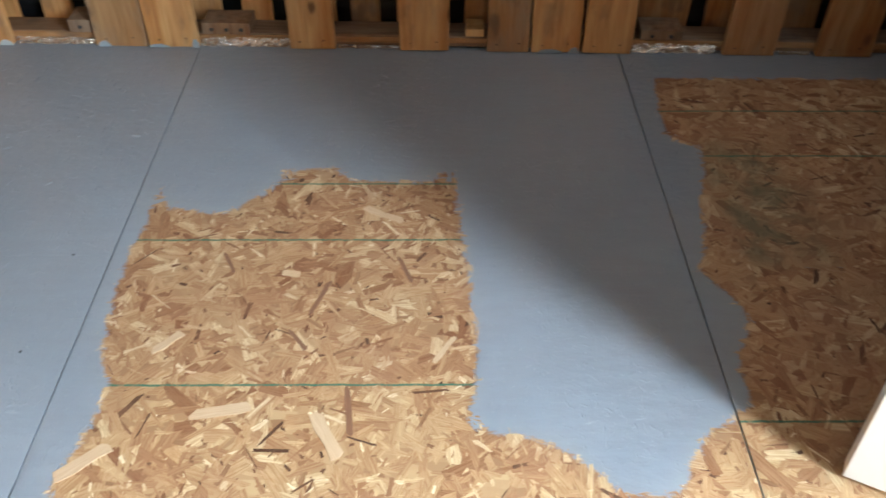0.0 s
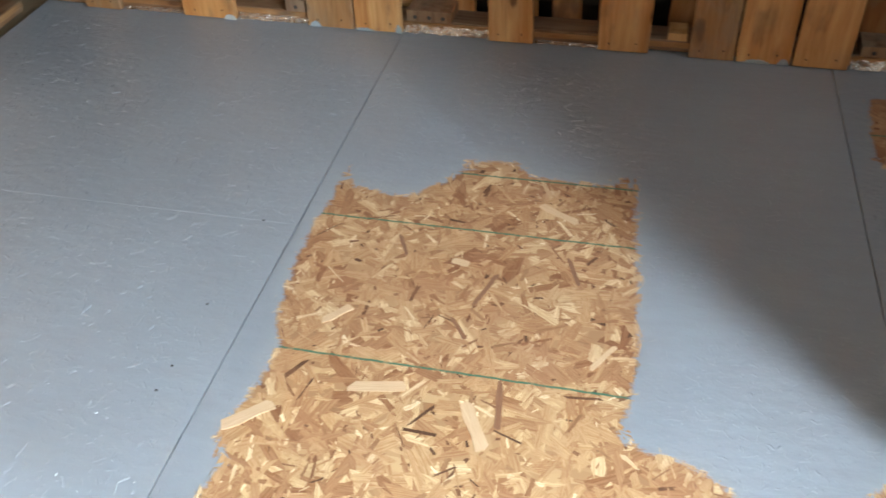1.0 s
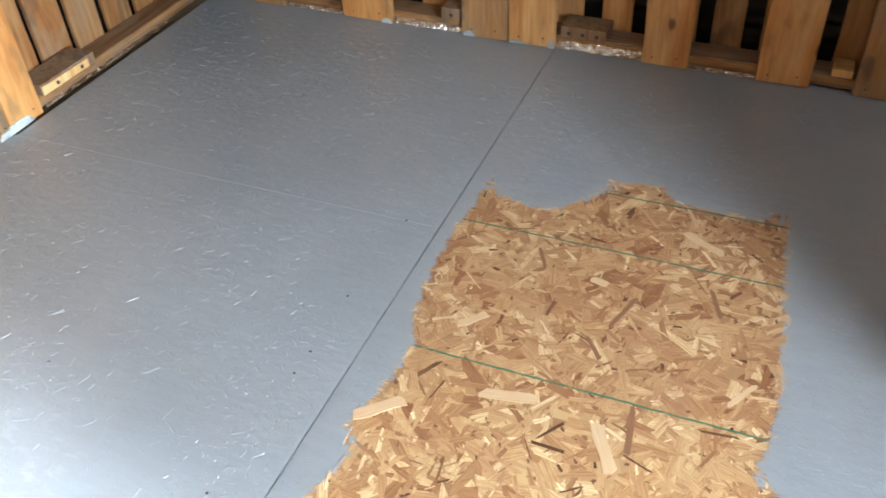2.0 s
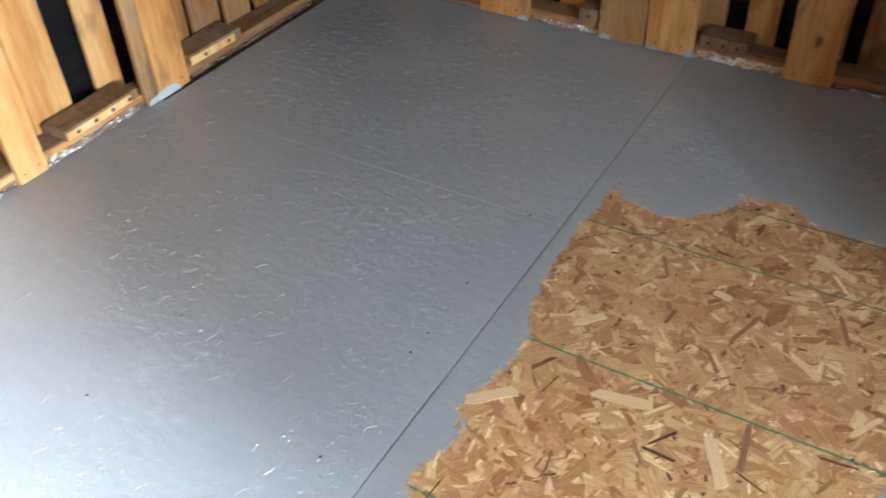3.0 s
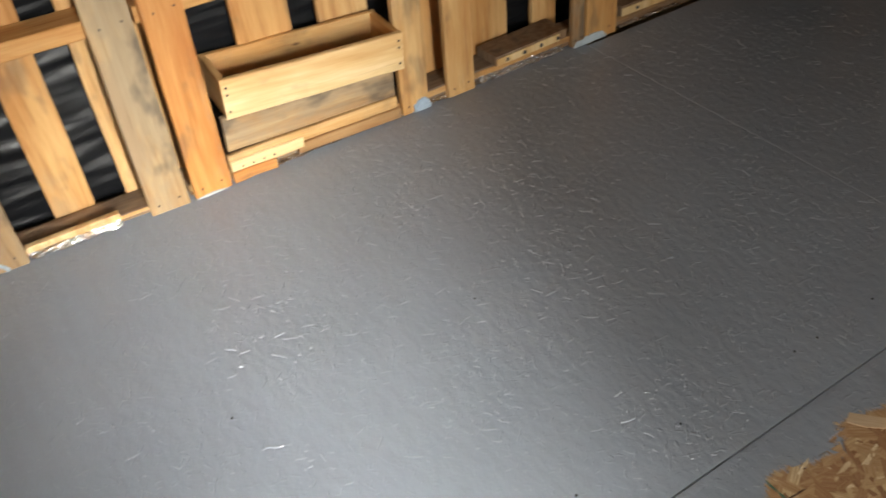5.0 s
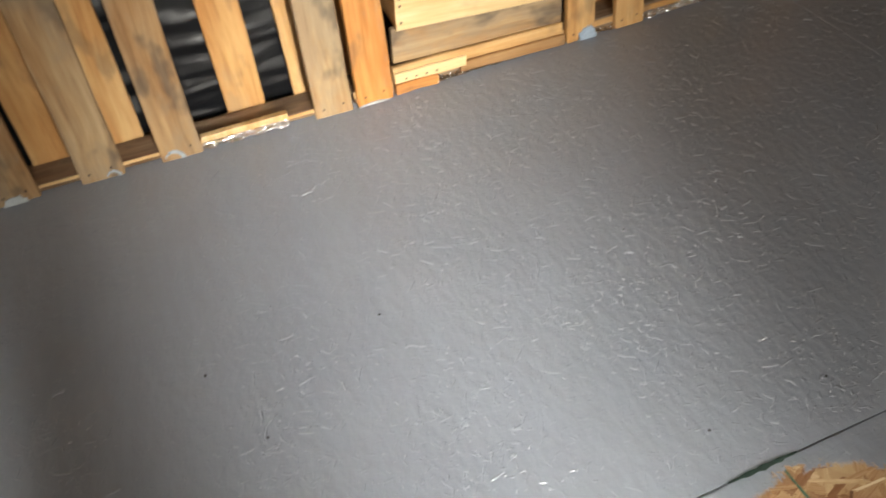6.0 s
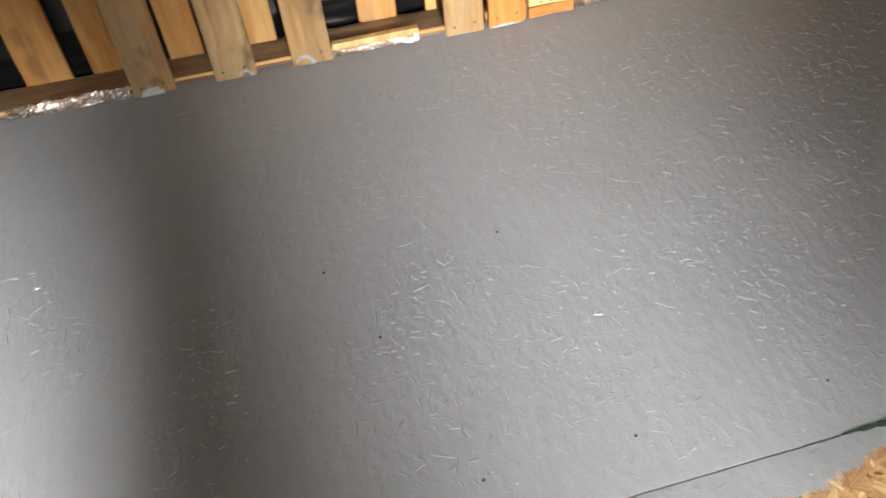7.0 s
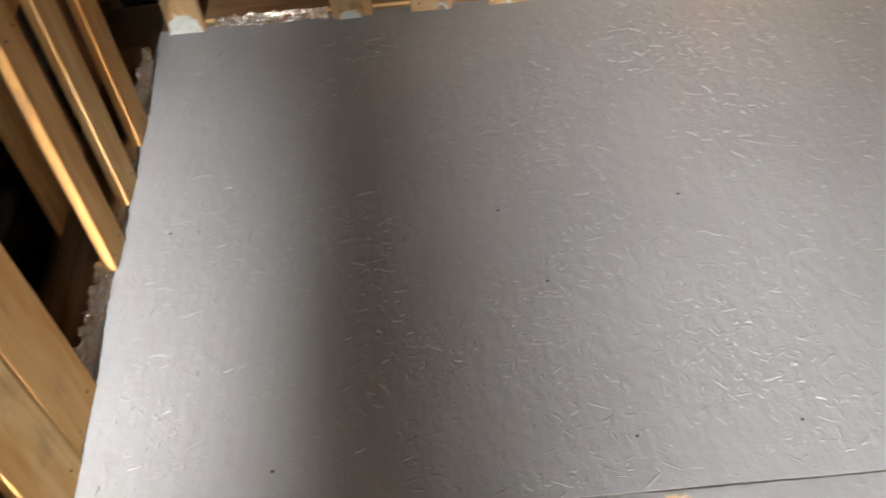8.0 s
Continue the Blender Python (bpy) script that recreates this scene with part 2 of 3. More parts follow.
        far = n.math("SQRT", n.math("ADD", n.math("MULTIPLY", u, u), n.math("MULTIPLY", v, v)))
        bumpy = n.range(far, 0.2, 1.0, 1.0, 0.0)
        return n.math("MULTIPLY", bumpy, n.math("POWER", n.range(tone.outputs[1], share, 1.0, 0.0, 1.0), 1.2))

    def plates(turn, scale):
        """Faint steps where strands overlap under the paint."""
        lay = n.add("VectorRotate")
        lay.rotation_type = "Z_AXIS"
        n.put(lay.inputs["Vector"], at)
        lay.inputs["Angle"].default_value = turn
        cell = n.add("TexVoronoi")
        cell.voronoi_dimensions = "2D"
        n.put(cell.inputs["Vector"], n.vec("ADD", n.vec("MULTIPLY", lay.outputs[0], (1, 3.2, 1)), n.vec("MULTIPLY", n.noise(at, 25, 2), (0.03, 0.03, 0))))
        cell.inputs["Scale"].default_value = scale
        return n.vec("DOT_PRODUCT", cell.outputs["Color"], (0.5, 0.5, 0.0))

    flat = n.math("MAXIMUM", plates(0.5, 17), n.math("MAXIMUM", plates(-0.7, 20), plates(1.7, 23)))
    orange = n.noise(at, 190, 2, 0.5)
    swell = n.noise(n.vec("MULTIPLY", at, (1, 1.6, 1)), 34, 3, 0.5)
    height = n.math("MAXIMUM", dashes(27, 0.013, 0.0030, 0.20), n.math("MAXIMUM", dashes(43, 0.009, 0.0023, 0.05), dashes(17, 0.024, 0.0022, 0.55)))
    crowd = n.range(n.noise(at, 5.5, 3, 0.6), 0.35, 0.65, 0.18, 0.85)
    height = n.math("ADD", n.math("MULTIPLY", height, n.math("MULTIPLY", crowd, 0.4)), n.math("ADD", n.math("MULTIPLY", orange, 0.08), n.math("ADD", n.math("MULTIPLY", swell, 0.7), n.math("MULTIPLY", flat, 0.35))))
    height = n.math("MULTIPLY", height, n.range(shown, 0.0, 1.0, 1.0, 0.25))
    normal = n.bump(height, 1.0, 0.0028)
    rough = n.mix(shown, n.range(cloud, 0.3, 0.7, 0.29, 0.37), (0.66, 0.66, 0.66))
    n.put(n.bsdf.inputs["Specular IOR Level"], n.range(shown, 0.0, 1.0, 0.75, 0.35))
    return n.done(colour, rough, normal)


SHEET = board_material("painted_board", ())
STRANDS = board_material("board_strands", BROAD_TONES)
SLIVERS = board_material("board_slivers", SLIVER_TONES)


def plain(name, colour, rough, metal=0.0, scale=20.0, vary=0.15, bump=0.3, depth=0.002):
    n = Nodes(name, rough, metal)
    at = n.add("TexCoord").outputs["Object"]
    big = n.noise(at, scale, 4, 0.6)
    tint = tuple(c * (1 - vary) for c in colour)
    return n.done(n.mix(n.range(big, 0.3, 0.7), colour, tint), n.range(big, 0.3, 0.7, rough - 0.05, rough + 0.08),
                  n.bump(n.noise(at, scale * 6, 3), bump, depth))


def foil_material():
    """Silver foil, torn in places down to its brown backing."""
    n = Nodes("crumpled_foil", 0.2)
    at = n.add("TexCoord").outputs["Object"]
    torn = n.range(n.noise(n.vec("MULTIPLY", at, (1, 1, 2.5)), 30, 4, 0.7), 0.40, 0.47)
    n.put(n.bsdf.inputs["Metallic"], torn)
    crease = n.noise(n.vec("MULTIPLY", at, (1, 1, 2.0)), 75, 2, 0.5)
    return n.done(n.mix(torn, (0.25, 0.14, 0.075), (0.86, 0.84, 0.82)), n.range(torn, 0.0, 1.0, 0.45, 0.07), n.bump(crease, 0.9, 0.012))


FOIL = foil_material()
PLASTIC = plain("black_plastic", (0.008, 0.0085, 0.010), 0.33, 0.0, 9, 0.3, 0.25, 0.003)
PLASTIC.node_tree.nodes["Principled BSDF"].inputs["Specular IOR Level"].default_value = 0.16
PAINT_WHITE = plain("pale_paint", (0.47, 0.53, 0.56), 0.5, 0.0, 60, 0.2)
PAINT_BLUE = plain("blue_paint", (0.34, 0.43, 0.52), 0.45, 0.0, 60, 0.25)
DOOR_WHITE = plain("white_door_paint", (0.80, 0.80, 0.79), 0.4, 0.0, 5, 0.04, 0.1)
NAIL = plain("nail_steel", (0.06, 0.05, 0.045), 0.5, 0.7, 90, 0.4)
DARK_HOLE = plain("screw_recess", (0.035, 0.037, 0.04), 0.7, 0.0, 90, 0.3)
EARTH = plain("earth", (0.16, 0.13, 0.09), 0.9, 0.0, 3, 0.4, 0.6, 0.02)
SHELL = plain("outer_board", (0.30, 0.21, 0.12), 0.8, 0.0, 6, 0.3)
CEILING = plain("bounce_ceiling", (0.74, 0.73, 0.70), 0.7, 0.0, 4, 0.08, 0.1)
LABEL_WHITE = plain("label_print", (0.75, 0.75, 0.72), 0.5, 0.0, 40, 0.1)


# ---------------------------------------------------------------- mesh helpers
def mesh_object(name, bm, material, parent=None, label=""):
    data = bpy.data.meshes.new(name)
    bm.to_mesh(data)
    bm.free()
    data.materials.append(material)
    ob = new(name, data)
    if parent is not None:
        ob.parent = parent
    return tagged(ob, label)


def part(name, bm, material, parent, label=""):
    return mesh_object(name, bm, material, parent, label)


def box(bm, x0, x1, y0, y1, z0, z1, bevel=0.0):
    made = bmesh.ops.create_cube(bm, size=1.0)["verts"]
    for v in made:
        v.co = Vector((x0 if v.co.x < 0 else x1, y0 if v.co.y < 0 else y1, z0 if v.co.z < 0 else z1))
    if bevel:
        edges = list({e for v in made for e in v.link_edges})
        bmesh.ops.bevel(bm, geom=edges, offset=bevel, segments=2, profile=0.6, affect="EDGES")
    return made


def thing(name, m, label, category, group="", kind=""):
    ob = new(name)
    ob.matrix_world = m
    ob.empty_display_size = 0.1
    return tagged(ob, label, category, group, kind)


def plank(width, thick, length, seed, wear=1.0):
    """A sawn board along local z from 0, face towards -y at y = 0, with a little warp and chipped edges."""
    rng = random.Random(seed)
    rows = max(4, int(length / 0.10))
    bm = bmesh.new()
    ring = []
    warp, twist = rng.uniform(-0.003, 0.003) * wear, rng.uniform(-0.02, 0.02) * wear
    b = 0.0025
    for i in range(rows + 1):
        t = i / rows
        wl = width / 2 + rng.uniform(-0.0016, 0.0016) * wear
        wr = width / 2 + rng.uniform(-0.0016, 0.0016) * wear
        sx = warp * math.sin(math.pi * t)
        z = t * length
        pts = [(-wl + b, 0), (-wl, b), (-wl, thick - b), (-wl + b, thick), (wr - b, thick), (wr, thick - b), (wr, b), (wr - b, 0)]
        row = []
        for x, y in pts:
            dz = rng.uniform(-0.003, 0.003) * wear if i in (0, rows) else 0.0
            row.append(bm.verts.new((x + sx, y + twist * x * (t - 0.3), z + (dz if i == rows else max(dz, 0)))))
        ring.append(row)
    for a, c in zip(ring, ring[1:]):
        for k in range(8):
            bm.faces.new((a[k], a[(k + 1) % 8], c[(k + 1) % 8], c[k]))
    bm.faces.new(list(reversed(ring[0])))
    bm.faces.new(ring[-1])
    bmesh.ops.recalc_face_normals(bm, faces=bm.faces)
    return bm


def nails(parent, spots, seed=0, r=0.0028):
    """Nail heads at (x, z) on the face y = 0 of a board."""
    for x, z in spots:
        bm = bmesh.new()
        bmesh.ops.create_cone(bm, cap_ends=True, segments=8, radius1=r, radius2=r * 0.8, depth=0.002,
                              matrix=Matrix.Translation((x, -0.0006, z)) @ Matrix.Rotation(radians(90), 4, "X"))
        part("nail", bm, NAIL, parent)


def smear(parent, width, height, material, seed, ring=False, y=-0.0025):
    """A thin splash of floor paint on the foot of a board: a ragged patch, or the swept ring that a brush leaves."""
    rng = random.Random(seed)
    bm = bmesh.new()
    count = 48
    outer, inner = [], []
    for i in range(count + 1):
        a = math.pi * (i / count) * (0.86 if ring else 1.0)
        k = 1.0 + 0.16 * noise.noise((seed * 3.1, i * 0.33, 0.0)) + rng.uniform(-0.07, 0.07)
        px, pz = math.cos(a) * width / 2 * k, max(0.003, math.sin(a) * height * k)
        outer.append((px, pz))
        thin = (0.62 + 0.3 * i / count + rng.uniform(-0.05, 0.05)) if ring else 0.0
        inner.append((px * thin, max(0.002, pz * thin)) if ring else (px, 0.002))
    rows = [[bm.verts.new((px, y + dy, pz)) for px, pz in pts] for dy, pts in ((0, outer), (0, inner), (0.003, outer), (0.003, inner))]
    for i in range(count):
        for p, q in ((0, 1), (2, 0), (1, 3)):
            bm.faces.new((rows[p][i], rows[q][i], rows[q][i + 1], rows[p][i + 1]))
    bmesh.ops.recalc_face_normals(bm, faces=bm.faces)
    return part("paint_smear", bm, material, parent, "dried splash of pale floor paint")


# ---------------------------------------------------------------- floor
# edge of the coat of paint round the bare boards
BARE = [(0.045, -0.02), (0.03, -0.37), (0.055, -0.53), (0.09, -0.61), (0.083, -0.72), (0.053, -0.825), (0.10, -0.875), (0.058, -0.997),
        (0.09, -1.05), (0.012, -1.20), (0.067, -1.38), (0.06, -1.60), (0.01, -1.85), (0.06, -2.1), (0.30, -2.35), (1.0, -2.4), (1.9, -2.3),
        (2.0, -1.0), (2.04, 0.49), (1.29, 0.497), (1.266, 0.20), (1.348, 0.144), (1.30, -0.06), (1.255, -0.275), (1.235, -0.30), (1.31, -0.44), (1.25, -0.55), (1.25, -0.66),
        (1.16, -0.71), (1.08, -0.84), (1.0, -0.84), (0.92, -0.756), (0.842, -0.721), (0.75, -0.70), (0.77, -0.55), (0.762, -0.37), (0.744, -0.11), (0.733, 0.055),
        (0.697, 0.055), (0.685, 0.006), (0.475, 0.02), (0.455, 0.068), (0.32, 0.05), (0.325, 0.012), (0.29, -0.03), (0.215, -0.112), (0.085, -0.09)]


def bareness(p):
    """Signed distance in metres from the edge of the paint, above zero on bare board. p: n x 2."""
    a = np.array(BARE)
    b = np.roll(a, -1, axis=0)
    best = np.full(len(p), 9.0)
    inside = np.zeros(len(p), bool)
    for (ax, ay), (bx, by) in zip(a, b):
        dx, dy = bx - ax, by - ay
        t = np.clip(((p[:, 0] - ax) * dx + (p[:, 1] - ay) * dy) / (dx * dx + dy * dy), 0, 1)
        best = np.minimum(best, np.hypot(p[:, 0] - ax - t * dx, p[:, 1] - ay - t * dy))
        cross = (ay > p[:, 1]) != (by > p[:, 1])
        inside ^= cross & (p[:, 0] < dx * (p[:, 1] - ay) / (dy if dy else 1e-9) + ax)
    return np.where(inside, best, -best)


def set_bare(data):
    co = np.empty(len(data.vertices) * 3)
    data.vertices.foreach_get("co", co)
    attr = data.attributes.new("bare", "FLOAT", "POINT")
    attr.data.foreach_set("value", bareness(co.reshape(-1, 3)[:, :2]).astype(np.float32))


floor = thing("floor", Matrix(), "strand board floor partly painted blue-grey, with bare patches", "floor", kind="structure")


def floor_sheet(x0, x1, y0, y1):
    """One sheet of strand board, top at z = 0, 18 mm thick, edges eased, with a gap to its neighbours."""
    g = 0.0015
    x0, x1, y0, y1 = x0 + g, x1 - g, y0 + g * 0.4, y1 - g * 0.4
    nx, ny = max(2, int((x1 - x0) / 0.02)), max(2, int((y1 - y0) / 0.02))
    xs, ys = np.linspace(x0, x1, nx + 1), np.linspace(y0, y1, ny + 1)
    verts = [(x, y, 0.0) for y in ys for x in xs]
    faces = [(j * (nx + 1) + i, j * (nx + 1) + i + 1, (j + 1) * (nx + 1) + i + 1, (j + 1) * (nx + 1) + i) for j in range(ny) for i in range(nx)]
    k = len(verts)
    e = 0.0002
    rim = [(x0, y0), (x1, y0), (x1, y1), (x0, y1)]
    verts += [(x, y, 0.0) for x, y in rim] + [(x + (e if x == x1 else -e), y + (e if y == y1 else -e), -e) for x, y in rim] + \
             [(x + (e if x == x1 else -e), y + (e if y == y1 else -e), -0.018) for x, y in rim]
    for a in (k, k + 4):
        faces += [(a + i, a + 4 + i, a + 4 + (i + 1) % 4, a + (i + 1) % 4) for i in range(4)]
    faces.append((k + 11, k + 10, k + 9, k + 8))
    data = bpy.data.meshes.new("floor_sheet")
    data.from_pydata(verts, [], faces)
    data.materials.append(SHEET)
    set_bare(data)
    ob = new("floor_sheet", data)
    ob.parent = floor
    return ob


CROSS_1, CROSS_2, CROSS_3 = -0.252, -1.83, -0.292
sheets = [floor_sheet(-1.258, SEAM_1, CROSS_1, 0.74), floor_sheet(-1.2192 - 0.12, SEAM_1, -2.80, CROSS_1),
          floor_sheet(SEAM_1, SEAM_2, CROSS_2, 0.74), floor_sheet(SEAM_1, SEAM_2, -2.80, CROSS_2),
          floor_sheet(SEAM_2, RIGHT - 0.03, CROSS_3, 0.70), floor_sheet(SEAM_2, RIGHT - 0.03, -2.80, CROSS_3)]


def strand_mesh(name, count, area, low, lift, keep, label, material, long, wide):
    """Thin wood strands pressed into the board: many small overlapping chips, each an island of its own."""
    rng = np.random.default_rng(len(name) + count)
    x0, x1, y0, y1 = area
    c = np.column_stack([rng.uniform(x0, x1, count), rng.uniform(y0, y1, count)])
    c = c[keep(c)]
    m = len(c)
    length = rng.uniform(*long, m) * rng.choice([0.6, 1.0, 1.2], m)
    width = np.minimum(rng.uniform(*wide, m), length * 0.55)
    turn = rng.uniform(0, np.pi, m)
    z = rng.uniform(low, lift, m)
    tip, tilt = rng.normal(0, 0.010, m), rng.normal(0, 0.022, m)
    shape = np.array([(-0.5, -0.42), (-0.1, -0.5), (0.5, -0.46), (0.54, 0.05), (0.44, 0.5), (0.05, 0.47), (-0.5, 0.5), (-0.46, 0.1)])
    u = (shape[None, :, 0] + rng.normal(0, 0.09, (m, 8))) * length[:, None]
    v = (shape[None, :, 1] + rng.normal(0, 0.13, (m, 8))) * width[:, None]
    ca, sa = np.cos(turn)[:, None], np.sin(turn)[:, None]
    px, py = c[:, :1] + u * ca - v * sa, c[:, 1:] + u * sa + v * ca
    pz = z[:, None] + np.clip(u * tip[:, None] + v * tilt[:, None], -0.0008, 0.0008)
    for seam in (SEAM_1, SEAM_2):
        side = np.sign(c[:, :1] - seam)
        px = np.where((px - seam) * side < 0.0022, seam + side * 0.0022, px)
    co = np.stack([px, py, pz], axis=2).reshape(-1, 3)
    data = bpy.data.meshes.new(name)
    data.from_pydata(co.tolist(), [], np.arange(m * 8).reshape(-1, 8).tolist())
    data.materials.append(material)
    set_bare(data)
    layer = data.uv_layers.new(name="strand")
    layer.data.foreach_set("uv", np.stack([u, v], axis=2).reshape(-1).astype(np.float32))
    ob = new(name, data)
    ob.parent = floor
    return tagged(ob, label, kind="stuff")


AREA = (0.0, 2.05, -2.4, 0.56)
strand_mesh("bare_strands", 12500, AREA, 0.00005, 0.0009, lambda c: bareness(c) > -0.05, "pressed golden and brown wood strands", STRANDS, (0.035, 0.115), (0.008, 0.030))
strand_mesh("bare_slivers", 4200, AREA, 0.0006, 0.0013, lambda c: bareness(c) > -0.04, "narrow pale and dark wood slivers", SLIVERS, (0.012, 0.055), (0.0025, 0.010))
strand_mesh("bare_crumbs", 5200, AREA, 0.0006, 0.0014, lambda c: bareness(c) > -0.04, "small crumbs of pale and dark wood", SLIVERS, (0.005, 0.018), (0.002, 0.007))


def lone_strand(x, y, length, width, turn, pale):
    """One large strand lying in the face of the bare board."""
    rng = random.Random(int(x * 1000))
    bm = bmesh.new()
    rim = [(-0.5, -0.4), (-0.2, -0.5), (0.2, -0.45), (0.5, -0.5), (0.53, 0.1), (0.46, 0.5), (0.0, 0.46), (-0.4, 0.5), (-0.52, 0.05)]
    top = [bm.verts.new(((u + rng.uniform(-0.04, 0.04)) * length, (v + rng.uniform(-0.1, 0.1)) * width, 0.0012)) for u, v in rim]
    low = [bm.verts.new((v.co.x * 1.01, v.co.y * 1.03, -0.0006)) for v in top]
    bm.faces.new(top)
    for i in range(len(top)):
        bm.faces.new((top[i], low[i], low[(i + 1) % len(top)], top[(i + 1) % len(top)]))
    ob = part("strand", bm, PALE_STRAND if pale else BROWN_STRAND, floor, "large pale strand" if pale else "dark brown strand")
    ob.matrix_local = pose(x, y, 0.0004, 0, 0, turn)


def strand_wood(name, colour, dark):
    n = Nodes(name, 0.65)
    at = n.add("TexCoord").outputs["Object"]
    grain = n.noise(n.vec("MULTIPLY", at, (18, 420, 1)), 1.0, 3, 0.6)
    return n.done(n.mix(n.range(grain, 0.3, 0.75), colour, dark), None, n.bump(grain, 0.4, 0.001))


PALE_STRAND = strand_wood("pale_strand", (0.62, 0.45, 0.295), (0.50, 0.325, 0.195))
BROWN_STRAND = strand_wood("brown_strand", (0.25, 0.12, 0.066), (0.18, 0.082, 0.046))
for strand in ((0.307, -0.669, 0.108, 0.022, 11, 1), (0.534, -0.668, 0.104, 0.012, -83, 0), (0.176, -0.504, 0.068, 0.018, 46, 1), (0.455, -0.383, 0.099, 0.010, 72, 0),
               (0.423, -0.498, 0.064, 0.009, -54, 0), (0.096, -0.776, 0.098, 0.026, 43, 1), (0.254, -0.277, 0.068, 0.008, -63, 0), (0.624, -0.298, 0.077, 0.009, -69, 0),
               (0.388, -0.311, 0.037, 0.018, -6, 1), (0.704, -0.524, 0.080, 0.011, 58, 1), (0.569, -0.114, 0.101, 0.020, -29, 1), (0.498, -0.720, 0.100, 0.024, -61, 1)):
    lone_strand(*strand)


def ridge_mesh(name, count, area, long, tall, label):
    """Raised strand edges under the coat of paint: bent, tapering ridges, steeper on one side."""
    rng = np.random.default_rng(count)
    x0, x1, y0, y1 = area
    c = np.column_stack([rng.uniform(x0, x1, count), rng.uniform(y0, y1, count)])
    crowd = np.array([noise.noise((x * 4.5, y * 4.5, 2.0)) + 0.6 * noise.noise((x * 14, y * 14, 5.0)) for x, y in c])
    c = c[(bareness(c) < -0.012) & (crowd > rng.uniform(-0.55, 0.40, count))]
    c = c[(np.abs(c[:, 0] - SEAM_1) > 0.012) & (np.abs(c[:, 0] - SEAM_2) > 0.012)]
    m = len(c)
    length = rng.uniform(*long, m) * rng.choice([0.5, 0.8, 1.3], m)
    wide = rng.uniform(0.0008, 0.0018, m) + length * 0.015
    high = rng.uniform(*tall, m) * np.interp(c[:, 1], (-1.5, -0.7), (1.2, 0.95))    # the sheet by the doorway is the roughest
    turn, bend = np.radians(rng.normal(82, 55, m)), rng.normal(0, 0.05, m) * length
    steep = rng.uniform(0.25, 0.75, m)
    rows = 6
    t = np.linspace(-1, 1, rows)
    swell = np.sqrt(np.clip(1 - t ** 4, 0.0, 1))[None, :] * rng.uniform(0.65, 1.0, (m, rows))
    along = t[None, :] * length[:, None] / 2
    mid = bend[:, None] * (t ** 2)[None, :] + rng.normal(0, 0.0005, (m, rows))
    ca, sa = np.cos(turn)[:, None], np.sin(turn)[:, None]
    cols = []
    for k, z in ((-1.0, 0.0), (None, 1.0), (1.0, 0.0)):
        side = mid + swell * wide[:, None] * (k if k is not None else (steep[:, None] * 1.2 - 0.6))
        cols.append(np.stack([c[:, :1] + along * ca - side * sa, c[:, 1:] + along * sa + side * ca, z * swell * high[:, None] - 0.00015 + 0 * side], axis=2))
    co = np.stack(cols, axis=2).reshape(-1, 3)
    quad = np.array([(r * 3 + k, r * 3 + 3 + k, r * 3 + 4 + k, r * 3 + 1 + k) for r in range(rows - 1) for k in (0, 1)])
    faces = (np.arange(m)[:, None, None] * rows * 3 + quad[None]).reshape(-1, 4)
    data = bpy.data.meshes.new(name)
    data.from_pydata(co.tolist(), [], faces.tolist())
    data.materials.append(SHEET)
    set_bare(data)
    ob = new(name, data)
    ob.parent = floor
    return tagged(ob, label, kind="stuff")


ridge_mesh("paint_ridges", 10500, (-1.25, SEAM_2 + 0.08, -2.68, 0.62), (0.007, 0.032), (0.0007, 0.0017), "painted strand edges standing proud of the floor")
ridge_mesh("paint_nibs", 11000, (-1.25, SEAM_2 + 0.08, -2.68, 0.62), (0.003, 0.009), (0.0008, 0.0018), "small painted nibs and splinters")

# screw heads sunk in the paint
for sx, sy in [(-0.095, -0.527), (-0.091, -0.694), (-0.093, -0.755), (-0.097, -1.041), (-0.093, -1.278), (-0.092, -1.604), (-0.09, -1.85), (-0.087, -2.406),
               (-0.572, -1.144), (-0.568, -0.896), (-0.584, -1.676), (-0.59, -2.015), (-0.406, -1.944), (-0.083, -0.251), (-0.62, -2.655)]:
    bm = bmesh.new()
    bmesh.ops.create_cone(bm, cap_ends=True, segments=10, radius1=0.0030, radius2=0.0024, depth=0.0012, matrix=Matrix.Translation((sx, sy, 0.0006)))
    part("screw", bm, DARK_HOLE, floor)

# dark filler that has run out of the long seam
bm = bmesh.new()
rim = [(0.004 * math.sin(math.pi * k / 12) * (1 + 0.5 * math.sin(k * 2.3)), -1.31 + 0.13 * k / 12) for k in range(13)]
loop = [bm.verts.new((x + 0.001, y, 0.0012)) for x, y in rim] + [bm.verts.new((-0.7 * x - 0.001, y, 0.0012)) for x, y in reversed(rim)]
bm.faces.new(loop)
extra = bmesh.ops.extrude_face_region(bm, geom=bm.faces[:])
bmesh.ops.translate(bm, vec=(0, 0, -0.004), verts=[v for v in extra["geom"] if isinstance(v, bmesh.types.BMVert)])
bmesh.ops.recalc_face_normals(bm, faces=bm.faces)
part("seam_filler", bm, plain("dark_green_filler", (0.035, 0.07, 0.06), 0.4, 0.0, 60, 0.3), floor, "dark green filler in the seam")

# ---------------------------------------------------------------- shell of the room
HEIGHT = 2.35


def structure(name, boxes, material, label, category="wall", bevel=0.0):
    bm = bmesh.new()
    for b in boxes:
        box(bm, *b, bevel=bevel)
    return tagged(mesh_object(name, bm, material), label, category, kind="structure")


